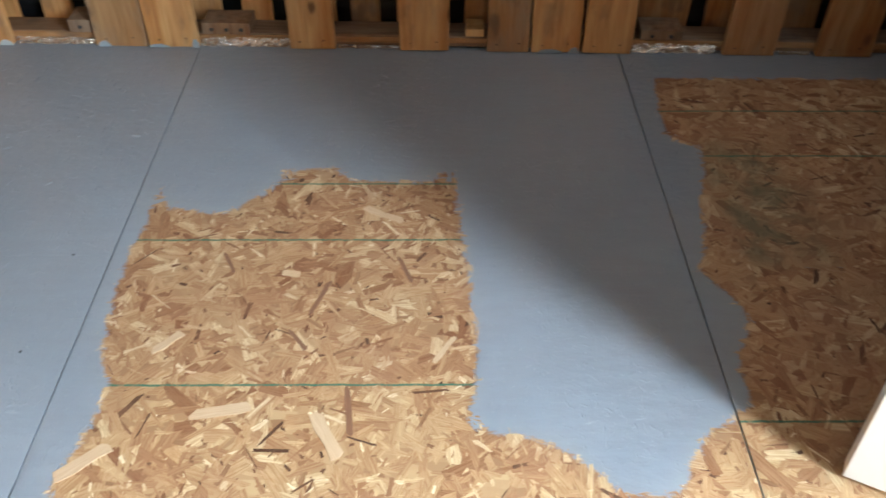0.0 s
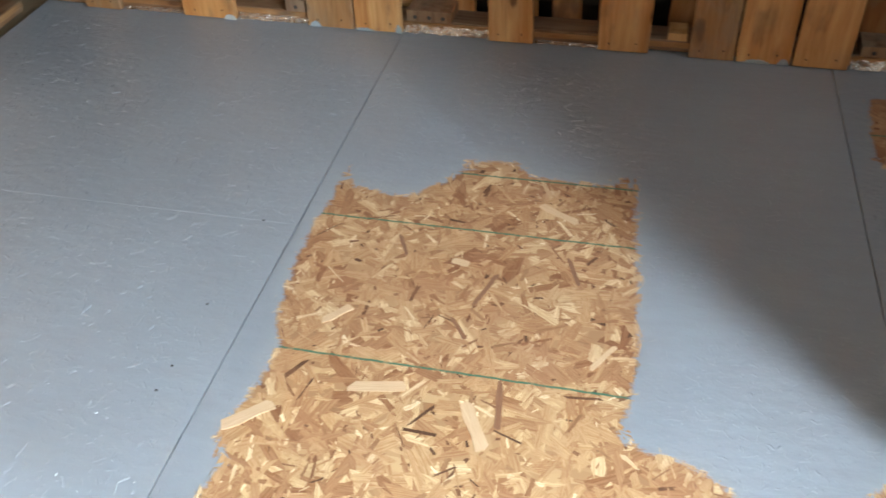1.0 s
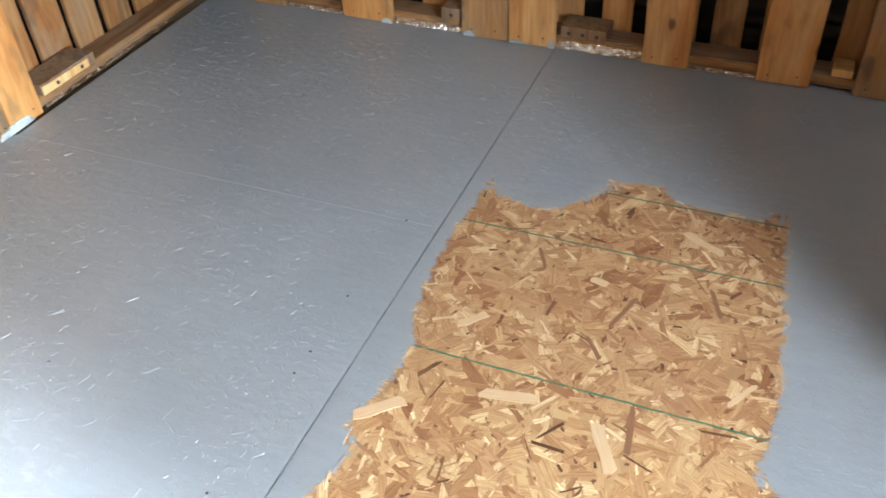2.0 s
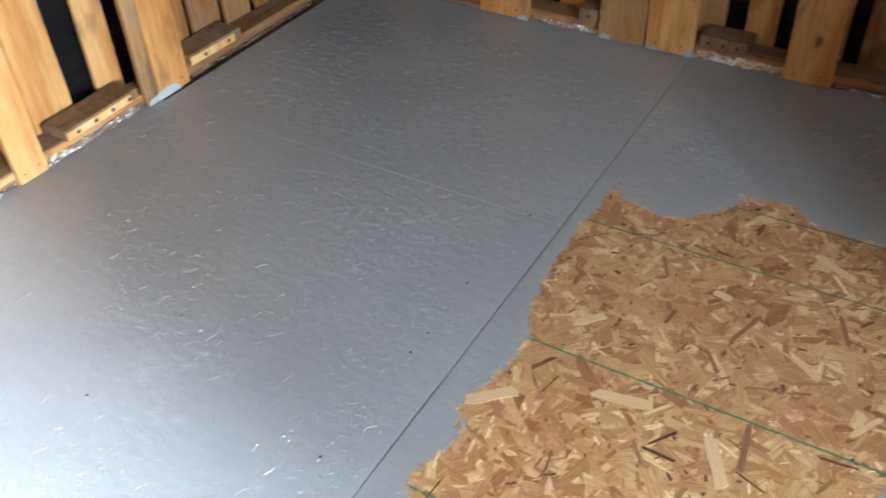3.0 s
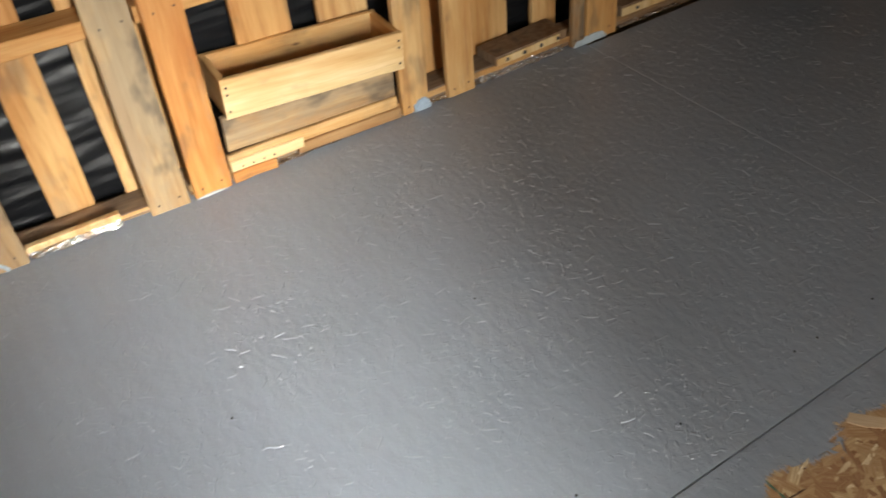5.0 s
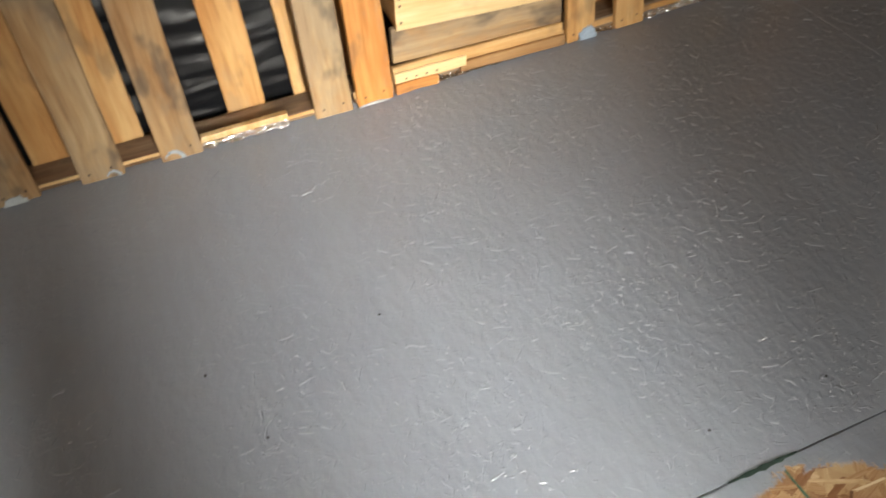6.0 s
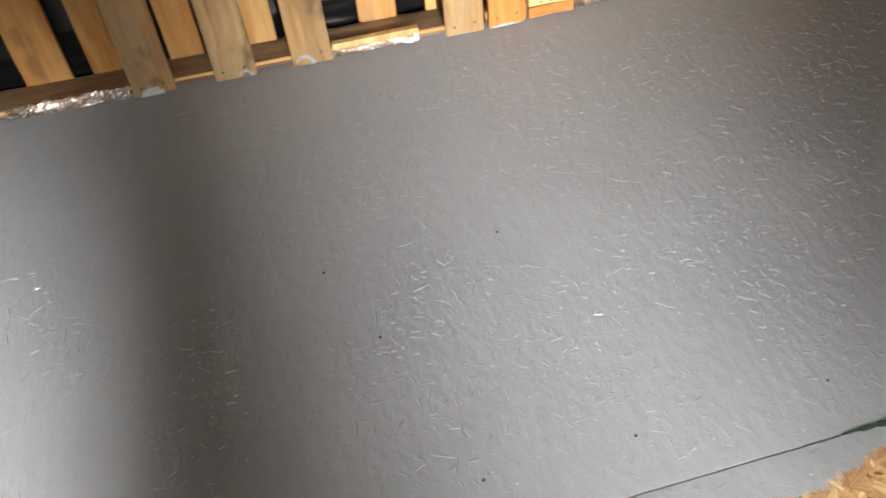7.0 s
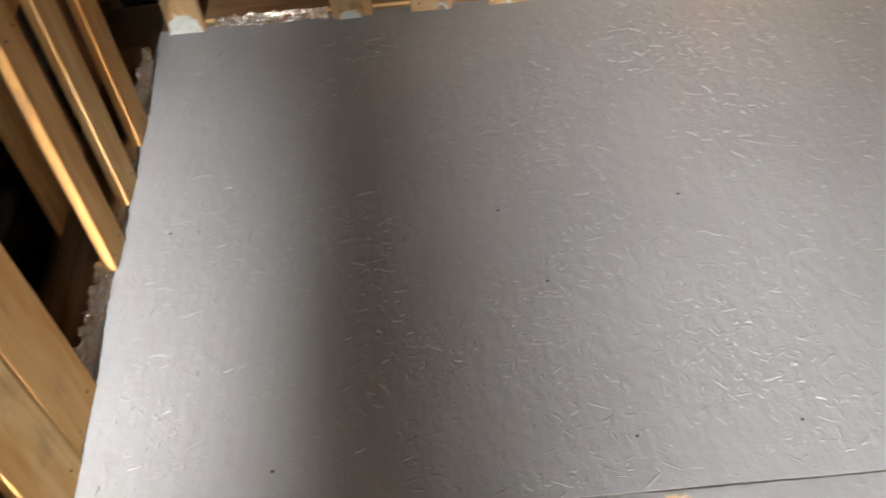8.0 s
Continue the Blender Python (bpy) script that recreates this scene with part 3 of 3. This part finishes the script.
OUT = 0.17
structure("wall_west", [(-1.62, -1.50, -3.1, 1.1, -0.02, HEIGHT)], SHELL, "plain board outer wall behind stacked pallets")
structure("wall_north", [(-1.50, RIGHT + 0.2, 0.98, 1.1, -0.02, HEIGHT)], SHELL, "plain board outer wall behind stacked pallets")
structure("wall_south", [(-1.50, RIGHT + 0.2, -3.1, -2.98, -0.02, HEIGHT)], SHELL, "plain board outer wall behind stacked pallets")
# both small openings are unseen and cut only for the added lamps
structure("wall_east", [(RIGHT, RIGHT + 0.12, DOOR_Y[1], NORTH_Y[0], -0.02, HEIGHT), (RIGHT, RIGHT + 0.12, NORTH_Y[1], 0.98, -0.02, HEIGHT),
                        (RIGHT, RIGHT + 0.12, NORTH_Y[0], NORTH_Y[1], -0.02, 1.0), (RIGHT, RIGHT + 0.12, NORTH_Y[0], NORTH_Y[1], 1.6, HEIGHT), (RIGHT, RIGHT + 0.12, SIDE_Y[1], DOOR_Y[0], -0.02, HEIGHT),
                        (RIGHT, RIGHT + 0.12, -2.98, SIDE_Y[0], -0.02, HEIGHT), (RIGHT, RIGHT + 0.12, DOOR_Y[0], DOOR_Y[1], 2.02, HEIGHT),
                        (RIGHT, RIGHT + 0.12, SIDE_Y[0], SIDE_Y[1], -0.02, 0.9), (RIGHT, RIGHT + 0.12, SIDE_Y[0], SIDE_Y[1], 1.9, HEIGHT)],
          SHELL, "board wall with a doorway and two added openings for fill lamps")
# ceiling is unseen; its pale colour is picked to bounce fill light
structure("ceiling", [(-1.62, RIGHT + 0.2, -3.1, 1.1, HEIGHT, HEIGHT + 0.06)], CEILING, "unseen plain board ceiling, kept pale to bounce light", "ceiling")
structure("ground", [(-400, 400, -400, 400, -0.30, -0.20)], EARTH, "bare earth round the hut", "ground")
structure("floor_base", [(-1.62, RIGHT + 0.12, -3.1, 1.1, -0.20, -0.0185)], SHELL, "joists and boarding under the floor", "floor")


# ---------------------------------------------------------------- black plastic sheet behind the pallets
def plastic(name, m, length, height):
    """A hung sheet with sideways ripples; local x along the wall, z up, front towards -y."""
    bm = bmesh.new()
    nx, nz = int(length / 0.03), int(height / 0.008)
    grid = []
    for j in range(nz + 1):
        row = []
        for i in range(nx + 1):
            x, z = length * i / nx, height * j / nz
            y = 0.007 * noise.noise((x * 6, z * 30, 1.3)) + 0.007 * noise.noise((x * 12, z * 60, 7.7))
            row.append(bm.verts.new((x, y, z)))
        grid.append(row)
    for a, b in zip(grid, grid[1:]):
        for i in range(nx):
            f = bm.faces.new((a[i], a[i + 1], b[i + 1], b[i]))
            f.smooth = True
    extra = bmesh.ops.extrude_face_region(bm, geom=bm.faces[:])
    bmesh.ops.translate(bm, vec=(0, 0.004, 0), verts=[v for v in extra["geom"] if isinstance(v, bmesh.types.BMVert)])
    bmesh.ops.recalc_face_normals(bm, faces=bm.faces)
    ob = mesh_object(name, bm, PLASTIC)
    ob.matrix_world = m
    return tagged(ob, "rippled black plastic sheeting hung behind the pallets", "plastic sheet", "plastic sheets")


# walls as lines on the floor: local x runs along the wall, local -y points into the room
WEST = pose(-1.266, -1.53, 0, 0, 0, 90)        # local x = y + 1.53
WEST_2 = pose(-1.266, -1.53, 0, 0, 0, 87.6)    # the pallet that stands a little askew
NORTH = pose(0, 0.664, 0, 0, 0, -1.6)          # local x = x
SOUTH = pose(0, -2.708, 0, 0, 0, 180 + 3.4)    # local x = -x
plastic("plastic_sheet", WEST @ pose(0.0, 0.150, 0), 2.4, 2.3)
plastic("plastic_sheet", WEST_2 @ pose(-1.40, 0.150, 0), 1.39, 2.3)
plastic("plastic_sheet", NORTH @ pose(-1.45, 0.150, 0), 3.5, 2.3)
plastic("plastic_sheet", SOUTH @ pose(-2.05, 0.150, 0), 3.4, 2.3)


# ---------------------------------------------------------------- pallets
SEEDS = iter(range(1000, 9000))
MATERIALS = {"p": PINE, "o": OLD_PINE, "d": DARK_PINE, "n": NEW_PINE, "r": ORANGE_PINE}


def board(parent, name, x0, x1, y, z0, z1, thick, material, lean=0.0, nailed=()):
    """An upright board of a pallet: between x0 and x1 along the wall, its face at y."""
    bm = plank(x1 - x0, thick, z1 - z0, next(SEEDS))
    ob = part(name, bm, material, parent)
    ob.matrix_local = pose((x0 + x1) / 2, y, z0, 0, lean, 0)
    nails(ob, nailed)
    return ob


def rail(parent, name, x0, x1, y0, y1, z0, z1, material):
    """A board that lies along the wall."""
    bm = plank(z1 - z0, y1 - y0, x1 - x0, next(SEEDS), 0.7)
    ob = part(name, bm, material, parent)
    ob.matrix_local = pose(x0, y0, (z0 + z1) / 2, 0, 90, 0)
    return ob


def pallet(base, x0, x1, front, back, label, tall=1.02, upper=True, edge=DARK_PINE, low=0.038):
    """A pallet on its side: upright deck boards in front and behind, three rails between. front, back: (x0, x1, letter, lean)."""
    ob = thing("pallet", base @ pose(x0, 0, 0), label, "pallet", "pallets lining the walls")
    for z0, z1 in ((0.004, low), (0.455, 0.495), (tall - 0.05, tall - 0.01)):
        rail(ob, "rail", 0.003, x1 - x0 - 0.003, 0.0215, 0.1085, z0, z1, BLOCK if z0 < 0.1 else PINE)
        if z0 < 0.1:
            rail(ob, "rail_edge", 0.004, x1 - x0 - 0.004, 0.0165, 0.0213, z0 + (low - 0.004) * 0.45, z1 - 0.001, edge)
    for a, b, kind, lean in front:
        w = b - a
        spots = [(-w * 0.28, 0.022), (w * 0.25, 0.027), (-w * 0.22, 0.473), (w * 0.27, 0.478)]
        board(ob, "slat", a - x0, b - x0, 0.0, 0.003, tall, 0.020, MATERIALS[kind], lean, spots)
    for a, b, kind, lean in back:
        board(ob, "back_slat", a - x0, b - x0, 0.110, 0.004, tall, 0.018, MATERIALS[kind], lean)
    if upper:
        copy_thing(ob, base @ pose(x0, 0, tall + 0.02))
    return ob


west_a = pallet(WEST, -0.01 + 0.05, 1.27, [(0.048, 0.142, "r", 0.5), (0.64, 0.722, "p", 0), (0.787, 0.875, "p", 0), (1.226, 1.27, "o", 0)],
                [(0.05, 0.15, "p", 0), (0.275, 0.42, "p", 0), (0.49, 0.63, "p", 0), (0.74, 0.85, "p", 0), (0.94, 1.07, "p", 0), (1.16, 1.25, "p", 0)],
                "upright pine pallet with grey stains and gaps between slats", edge=PINE)
west_b = pallet(WEST, 1.275, 2.17, [(1.277, 1.395, "p", 0)],
                [(1.43, 1.53, "d", 0), (1.55, 1.67, "d", 0), (1.695, 1.81, "d", 0), (1.84, 1.95, "d", 0), (1.98, 2.09, "d", 0)],
                "upright brown pallet missing most of its front slats")
west_c = pallet(WEST_2, -1.25, 0.035, [(-1.24, -1.15, "o", 0), (-0.83, -0.73, "o", 0), (-0.635, -0.535, "o", 0), (-0.445, -0.348, "o", 0), (-0.062, 0.034, "o", 0)],
                [(-1.09, -0.98, "p", 0), (-0.93, -0.85, "p", 0), (-0.74, -0.655, "p", 0), (-0.575, -0.475, "p", 0), (-0.262, -0.165, "p", 0), (-0.092, 0.02, "p", 0)],
                "upright weathered pallet with blotchy slats and paint at its feet", edge=NEW_PINE, low=0.023)
north_a = pallet(NORTH, -1.24, -0.156, [(-1.09, -0.96, "d", 0), (-0.73, -0.55, "p", 0), (-0.305, -0.157, "o", 0)],
                 [(-1.2, -1.1, "d", 0), (-0.93, -0.8, "d", 0), (-0.67, -0.565, "p", 0), (-0.49, -0.40, "p", 0), (-0.33, -0.2, "d", 0)],
                 "upright dim orange-brown pallet with foil under it")
north_b = pallet(NORTH, -0.150, 1.108, [(-0.149, -0.002, "p", 0), (0.264, 0.395, "p", 0), (0.583, 0.727, "p", 0), (0.838, 0.960, "o", 0), (0.966, 1.106, "p", 0)],
                 [(-0.1, 0.05, "p", 0), (0.11, 0.20, "p", 0), (0.245, 0.39, "p", 0), (0.435, 0.52, "d", 0), (0.57, 0.72, "d", 0), (0.77, 0.86, "d", 0), (0.95, 1.1, "d", 0)],
                 "upright orange-brown pallet with wide slats and knots")
north_c = pallet(NORTH, 1.113, 2.06, [(1.115, 1.257, "p", 0), (1.52, 1.67, "d", 0.3), (1.79, 1.95, "d", 0)],
                 [(1.28, 1.43, "d", 0), (1.48, 1.57, "d", 0), (1.60, 1.81, "d", 0), (1.875, 2.0, "d", 0)],
                 "upright brown pallet with wide slats in shade")
# south slats take the paler fresh pine to make up for missing light
south_a = pallet(SOUTH, -0.0, 1.23, [(0.0, 0.138, "n", 2.5), (0.141, 0.283, "n", 2.5), (0.532, 0.622, "n", 4.5), (0.705, 0.80, "n", 4), (0.888, 0.985, "n", 3.5)],
                 [(0.30, 0.42, "p", 3), (0.63, 0.71, "p", 4), (0.80, 0.88, "d", 3), (1.05, 1.16, "d", 0)],
                 "upright pine pallet paled to make up for weak light, with strong gaps and foil")
south_b = pallet(SOUTH, -2.04, -0.02, [(-0.16, -0.03, "p", 0), (-0.4, -0.28, "p", 0), (-0.7, -0.57, "p", 0), (-1.0, -0.87, "p", 0), (-1.4, -1.2, "p", 0), (-1.8, -1.65, "p", 0)],
                 [(-0.28, -0.16, "p", 0), (-0.55, -0.42, "p", 0), (-0.85, -0.72, "p", 0), (-1.2, -1.05, "p", 0), (-1.6, -1.45, "p", 0)],
                 "upright pine pallet beside the doorway wall")


# ---------------------------------------------------------------- printed label on the plastic
def printed_label():
    ob = thing("printed_label", WEST_2 @ pose(-1.050, 0.1305, 0.105), "white printed label with dark rows on black plastic", "label")
    for k in range(5):
        bm = bmesh.new()
        box(bm, -0.013, 0.013, -0.001, 0.001, 0.0165 * k, 0.0165 * k + 0.0125)
        part("label_row", bm, LABEL_WHITE, ob)
    bm = bmesh.new()
    box(bm, -0.026, 0.010, -0.001, 0.001, 0.088, 0.16)
    part("label_panel", bm, LABEL_WHITE, ob)


printed_label()


# ---------------------------------------------------------------- foil tucked under the pallets
def foil(base, x0, x1, label="crumpled silver foil insulation tucked under a pallet", tall=0.024, seed=0):
    bm = bmesh.new()
    nx, nz = max(6, int((x1 - x0) / 0.006)), 7
    grid = []
    for j in range(nz + 1):
        row = []
        for i in range(nx + 1):
            x, t = x0 + (x1 - x0) * i / nx, j / nz
            k = noise.noise((x * 40 + seed, t * 4, seed * 1.7))
            k2 = noise.noise((x * 130 + seed, t * 9, 3.1 + seed))
            row.append(bm.verts.new((x, 0.018 - 0.009 * (1 - t) + 0.006 * k + 0.005 * k2, 0.0025 + max(0, tall * t * (0.85 + 0.3 * k) + 0.003 * k2 * t))))
        grid.append(row)
    for a, b in zip(grid, grid[1:]):
        for i in range(nx):
            bm.faces.new((a[i], a[i + 1], b[i + 1], b[i]))
    extra = bmesh.ops.extrude_face_region(bm, geom=bm.faces[:])
    bmesh.ops.translate(bm, vec=(0, 0.002, -0.0005), verts=[v for v in extra["geom"] if isinstance(v, bmesh.types.BMVert)])
    bmesh.ops.recalc_face_normals(bm, faces=bm.faces)
    ob = mesh_object("foil_strip", bm, FOIL)
    ob.matrix_world = base
    return tagged(ob, label, "foil insulation", "foil strips along the walls")


for base, a, b, tall in ((NORTH, 0.004, 0.262, 0.034), (NORTH, -0.54, -0.31, 0.022), (NORTH, 0.40, 0.58, 0.006), (NORTH, 1.262, 1.50, 0.034), (NORTH, 1.69, 1.78, 0.006), (NORTH, -0.95, -0.74, 0.012),
                         (WEST, 0.88, 1.20, 0.022), (WEST, 1.42, 2.0, 0.008), (WEST_2, -0.342, -0.13, 0.024), (WEST, 0.27, 0.62, 0.013), (WEST, 0.73, 0.79, 0.010), (WEST_2, -1.13, -0.84, 0.030),
                         (SOUTH, 0.285, 0.528, 0.060), (SOUTH, 0.99, 1.2, 0.055), (SOUTH, 0.625, 0.702, 0.018), (SOUTH, 0.803, 0.885, 0.012)):
    foil(base, a, b, tall=tall, seed=a * 7.3)


# ---------------------------------------------------------------- blocks and offcuts on the rails
def offcut(base, x0, x1, y0, y1, z0, z1, material, label, holes=0, turn=0.0, pale=False):
    ob = thing("wood_block", base @ pose((x0 + x1) / 2, y0, z0, 0, 0, turn), label, "wood block", "offcuts on the pallet rails")
    half = (x1 - x0) / 2
    bm = bmesh.new()
    box(bm, -half, half, 0, y1 - y0, 0, z1 - z0, bevel=0.002)
    part("block", bm, material, ob)
    if pale:
        bm = bmesh.new()
        box(bm, -half + 0.001, half - 0.03, -0.004, 0.0, 0.002, (z1 - z0) * 0.8, bevel=0.0008)
        part("sawn_edge", bm, NEW_PINE, ob, "pale splintered sawn edge")
    for i in range(holes):
        bm = bmesh.new()
        bmesh.ops.create_cone(bm, cap_ends=True, segments=8, radius1=0.006, radius2=0.006, depth=0.002,
                              matrix=Matrix.Translation((-half + (i + 0.6) * 2 * half / (holes + 0.2), -0.0046 if pale else -0.0006, (z1 - z0) * 0.42)) @ Matrix.Rotation(radians(90), 4, "X"))
        part("nail_hole", bm, DARK_HOLE, ob)
    return ob


offcut(NORTH, 0.012, 0.150, 0.012, 0.10, 0.039, 0.074, BLOCK, "brown wood offcut with three nail holes on a rail", 3)
offcut(NORTH, -0.378, -0.312, 0.012, 0.10, 0.039, 0.078, BLOCK, "short brown wood offcut on a rail", 1)
offcut(NORTH, 0.775, 0.828, 0.02, 0.09, 0.039, 0.062, NEW_PINE, "small pale wood offcut on a rail", 0)
offcut(NORTH, 1.28, 1.40, 0.014, 0.10, 0.039, 0.070, BLOCK, "dark wood offcut on a rail in shade", 2)
offcut(WEST, 0.952, 1.212, 0.008, 0.10, 0.039, 0.068, BLOCK, "long brown wood offcut with splintered pale edge", 4, 2.0, True)
offcut(WEST_2, -0.344, -0.130, 0.002, 0.0205, 0.026, 0.042, NEW_PINE, "pale split strip lying over foil on a rail", 0, 0.8)
offcut(WEST, 1.42, 1.64, 0.006, 0.10, 0.039, 0.072, BLOCK, "long brown offcut with a pale sawn edge", 2, -1.0, True)


# ---------------------------------------------------------------- slatted box held between two pallet boards
def crate():
    """An open box of pale boards, its long side along local x, front at local y = 0."""
    ob = thing("wooden_box", WEST @ pose(0.160, -0.041, 0.203, 0, 2.6, -3.6), "open pale pine box with nailed corners held between pallet slats", "box")
    length, depth, tall, t = 0.462, 0.165, 0.098, 0.017
    for name, (x0, x1, y0, y1) in (("front_board", (0, length, 0, t)), ("back_board", (0, length, depth - t, depth)),
                                   ("end_board", (0.001, t, t + 0.0005, depth - t - 0.0005)), ("end_board", (length - t, length - 0.001, t + 0.0005, depth - t - 0.0005))):
        along = x1 - x0 > y1 - y0
        bm = plank(tall, y1 - y0 if along else x1 - x0, x1 - x0 if along else y1 - y0, next(SEEDS), 0.6)
        board_ob = part(name, bm, NEW_PINE, ob)
        if along:
            board_ob.matrix_local = pose(x0, y0, tall / 2, 0, 90, 0)
            if name == "front_board":
                nails(board_ob, [(dx, dz) for dx in (-0.03, -0.012, 0.03) for dz in (0.012, length - 0.012)], r=0.0034)
        else:
            board_ob.matrix_local = pose(x1, y0, tall / 2, 0, 90, 90)
    bm = bmesh.new()
    box(bm, t + 0.001, length - t - 0.001, t + 0.001, depth - t - 0.001, 0.004, 0.012)
    part("bottom_board", bm, DARK_PINE, ob, "darker thin bottom board")
    return ob


crate()


def lying_board(name, base, x0, x1, y, z0, z1, thick, material, label, turn=0.0, spots=()):
    ob = mesh_object(name, plank(z1 - z0, thick, x1 - x0, next(SEEDS), 0.8), material)
    ob.matrix_world = base @ pose(x0, y, (z0 + z1) / 2, 0, 90 + turn, 0)
    nails(ob, spots)
    return tagged(ob, label, "board", "boards under the box")


lying_board("horizontal_board", WEST, 0.158, 0.628, 0.008, 0.090, 0.186, 0.014, OLD_PINE, "worn horizontal board nailed under the pine box", 2.6)
lying_board("horizontal_board", WEST, 0.150, 0.628, 0.006, 0.046, 0.080, 0.014, PINE, "narrow pine strip with a row of nail holes", 1.6)
lying_board("horizontal_board", WEST, 0.150, 0.345, -0.002, 0.036, 0.066, 0.008, NEW_PINE, "short pale strip with dark nail holes", 1.6,
            [(0.004, 0.03 + 0.028 * i) for i in range(4)])
lying_board("horizontal_board", WEST, 0.150, 0.268, -0.004, 0.004, 0.033, 0.020, ORANGE_PINE, "short orange offcut lying along the floor edge")
lying_board("horizontal_board", WEST, 0.330, 0.632, -0.002, 0.016, 0.044, 0.018, DARK_PINE, "reddish broken strip leaning along the floor edge", 2.2)

# splashes of floor paint on the feet of the boards

def splash(base, x, width, height, material, seed, ring=False):
    ob = thing("paint_splash", base @ pose(x, 0, 0), "dried pale paint splashed on the foot of a slat", "paint splash", "paint splashes")
    smear(ob, width, height, material, seed, ring)
    return ob


for i, (base, x, width, height, m) in enumerate(((WEST, 0.70, 0.055, 0.040, PAINT_BLUE), (WEST, 1.30, 0.11, 0.028, PAINT_WHITE), (WEST, 1.245, 0.03, 0.02, PAINT_WHITE), (WEST, 0.09, 0.08, 0.008, PAINT_WHITE),
                                                 (WEST_2, -0.415, 0.05, 0.030, PAINT_BLUE), (WEST_2, -0.56, 0.035, 0.022, PAINT_BLUE), (WEST_2, -0.785, 0.055, 0.024, PAINT_WHITE),
                                                 (WEST_2, -1.20, 0.085, 0.055, PAINT_WHITE), (NORTH, -0.28, 0.035, 0.02, PAINT_BLUE), (NORTH, -0.12, 0.06, 0.012, PAINT_BLUE),
                                                 (NORTH, -0.012, 0.02, 0.028, PAINT_BLUE), (NORTH, 1.02, 0.07, 0.014, PAINT_BLUE), (NORTH, 1.09, 0.03, 0.02, PAINT_BLUE), (NORTH, -0.57, 0.04, 0.018, PAINT_WHITE))):
    splash(base, x, width, height, m, i + 5, base is WEST_2 and -0.6 < x < -0.4)


# ---------------------------------------------------------------- white door, standing open
def door():
    hinge, free = Vector((2.07, -1.175)), Vector((1.362, -0.797))
    turn = math.degrees(math.atan2(free.y - hinge.y, free.x - hinge.x))
    ob = thing("open_door", pose(hinge.x, hinge.y, 0.012, 0, 0, turn), "white painted door standing open into the room", "door", kind="structure")
    width = (free - hinge).length
    bm = bmesh.new()
    box(bm, 0.0, width, -0.018, 0.018, 0, 1.98, bevel=0.002)
    part("leaf", bm, DOOR_WHITE, ob)
    bm = bmesh.new()
    bmesh.ops.create_uvsphere(bm, u_segments=16, v_segments=10, radius=0.028, matrix=Matrix.Translation((width - 0.06, 0.055, 0.95)))
    part("knob", bm, NAIL, ob, "dark round door knob")


door()
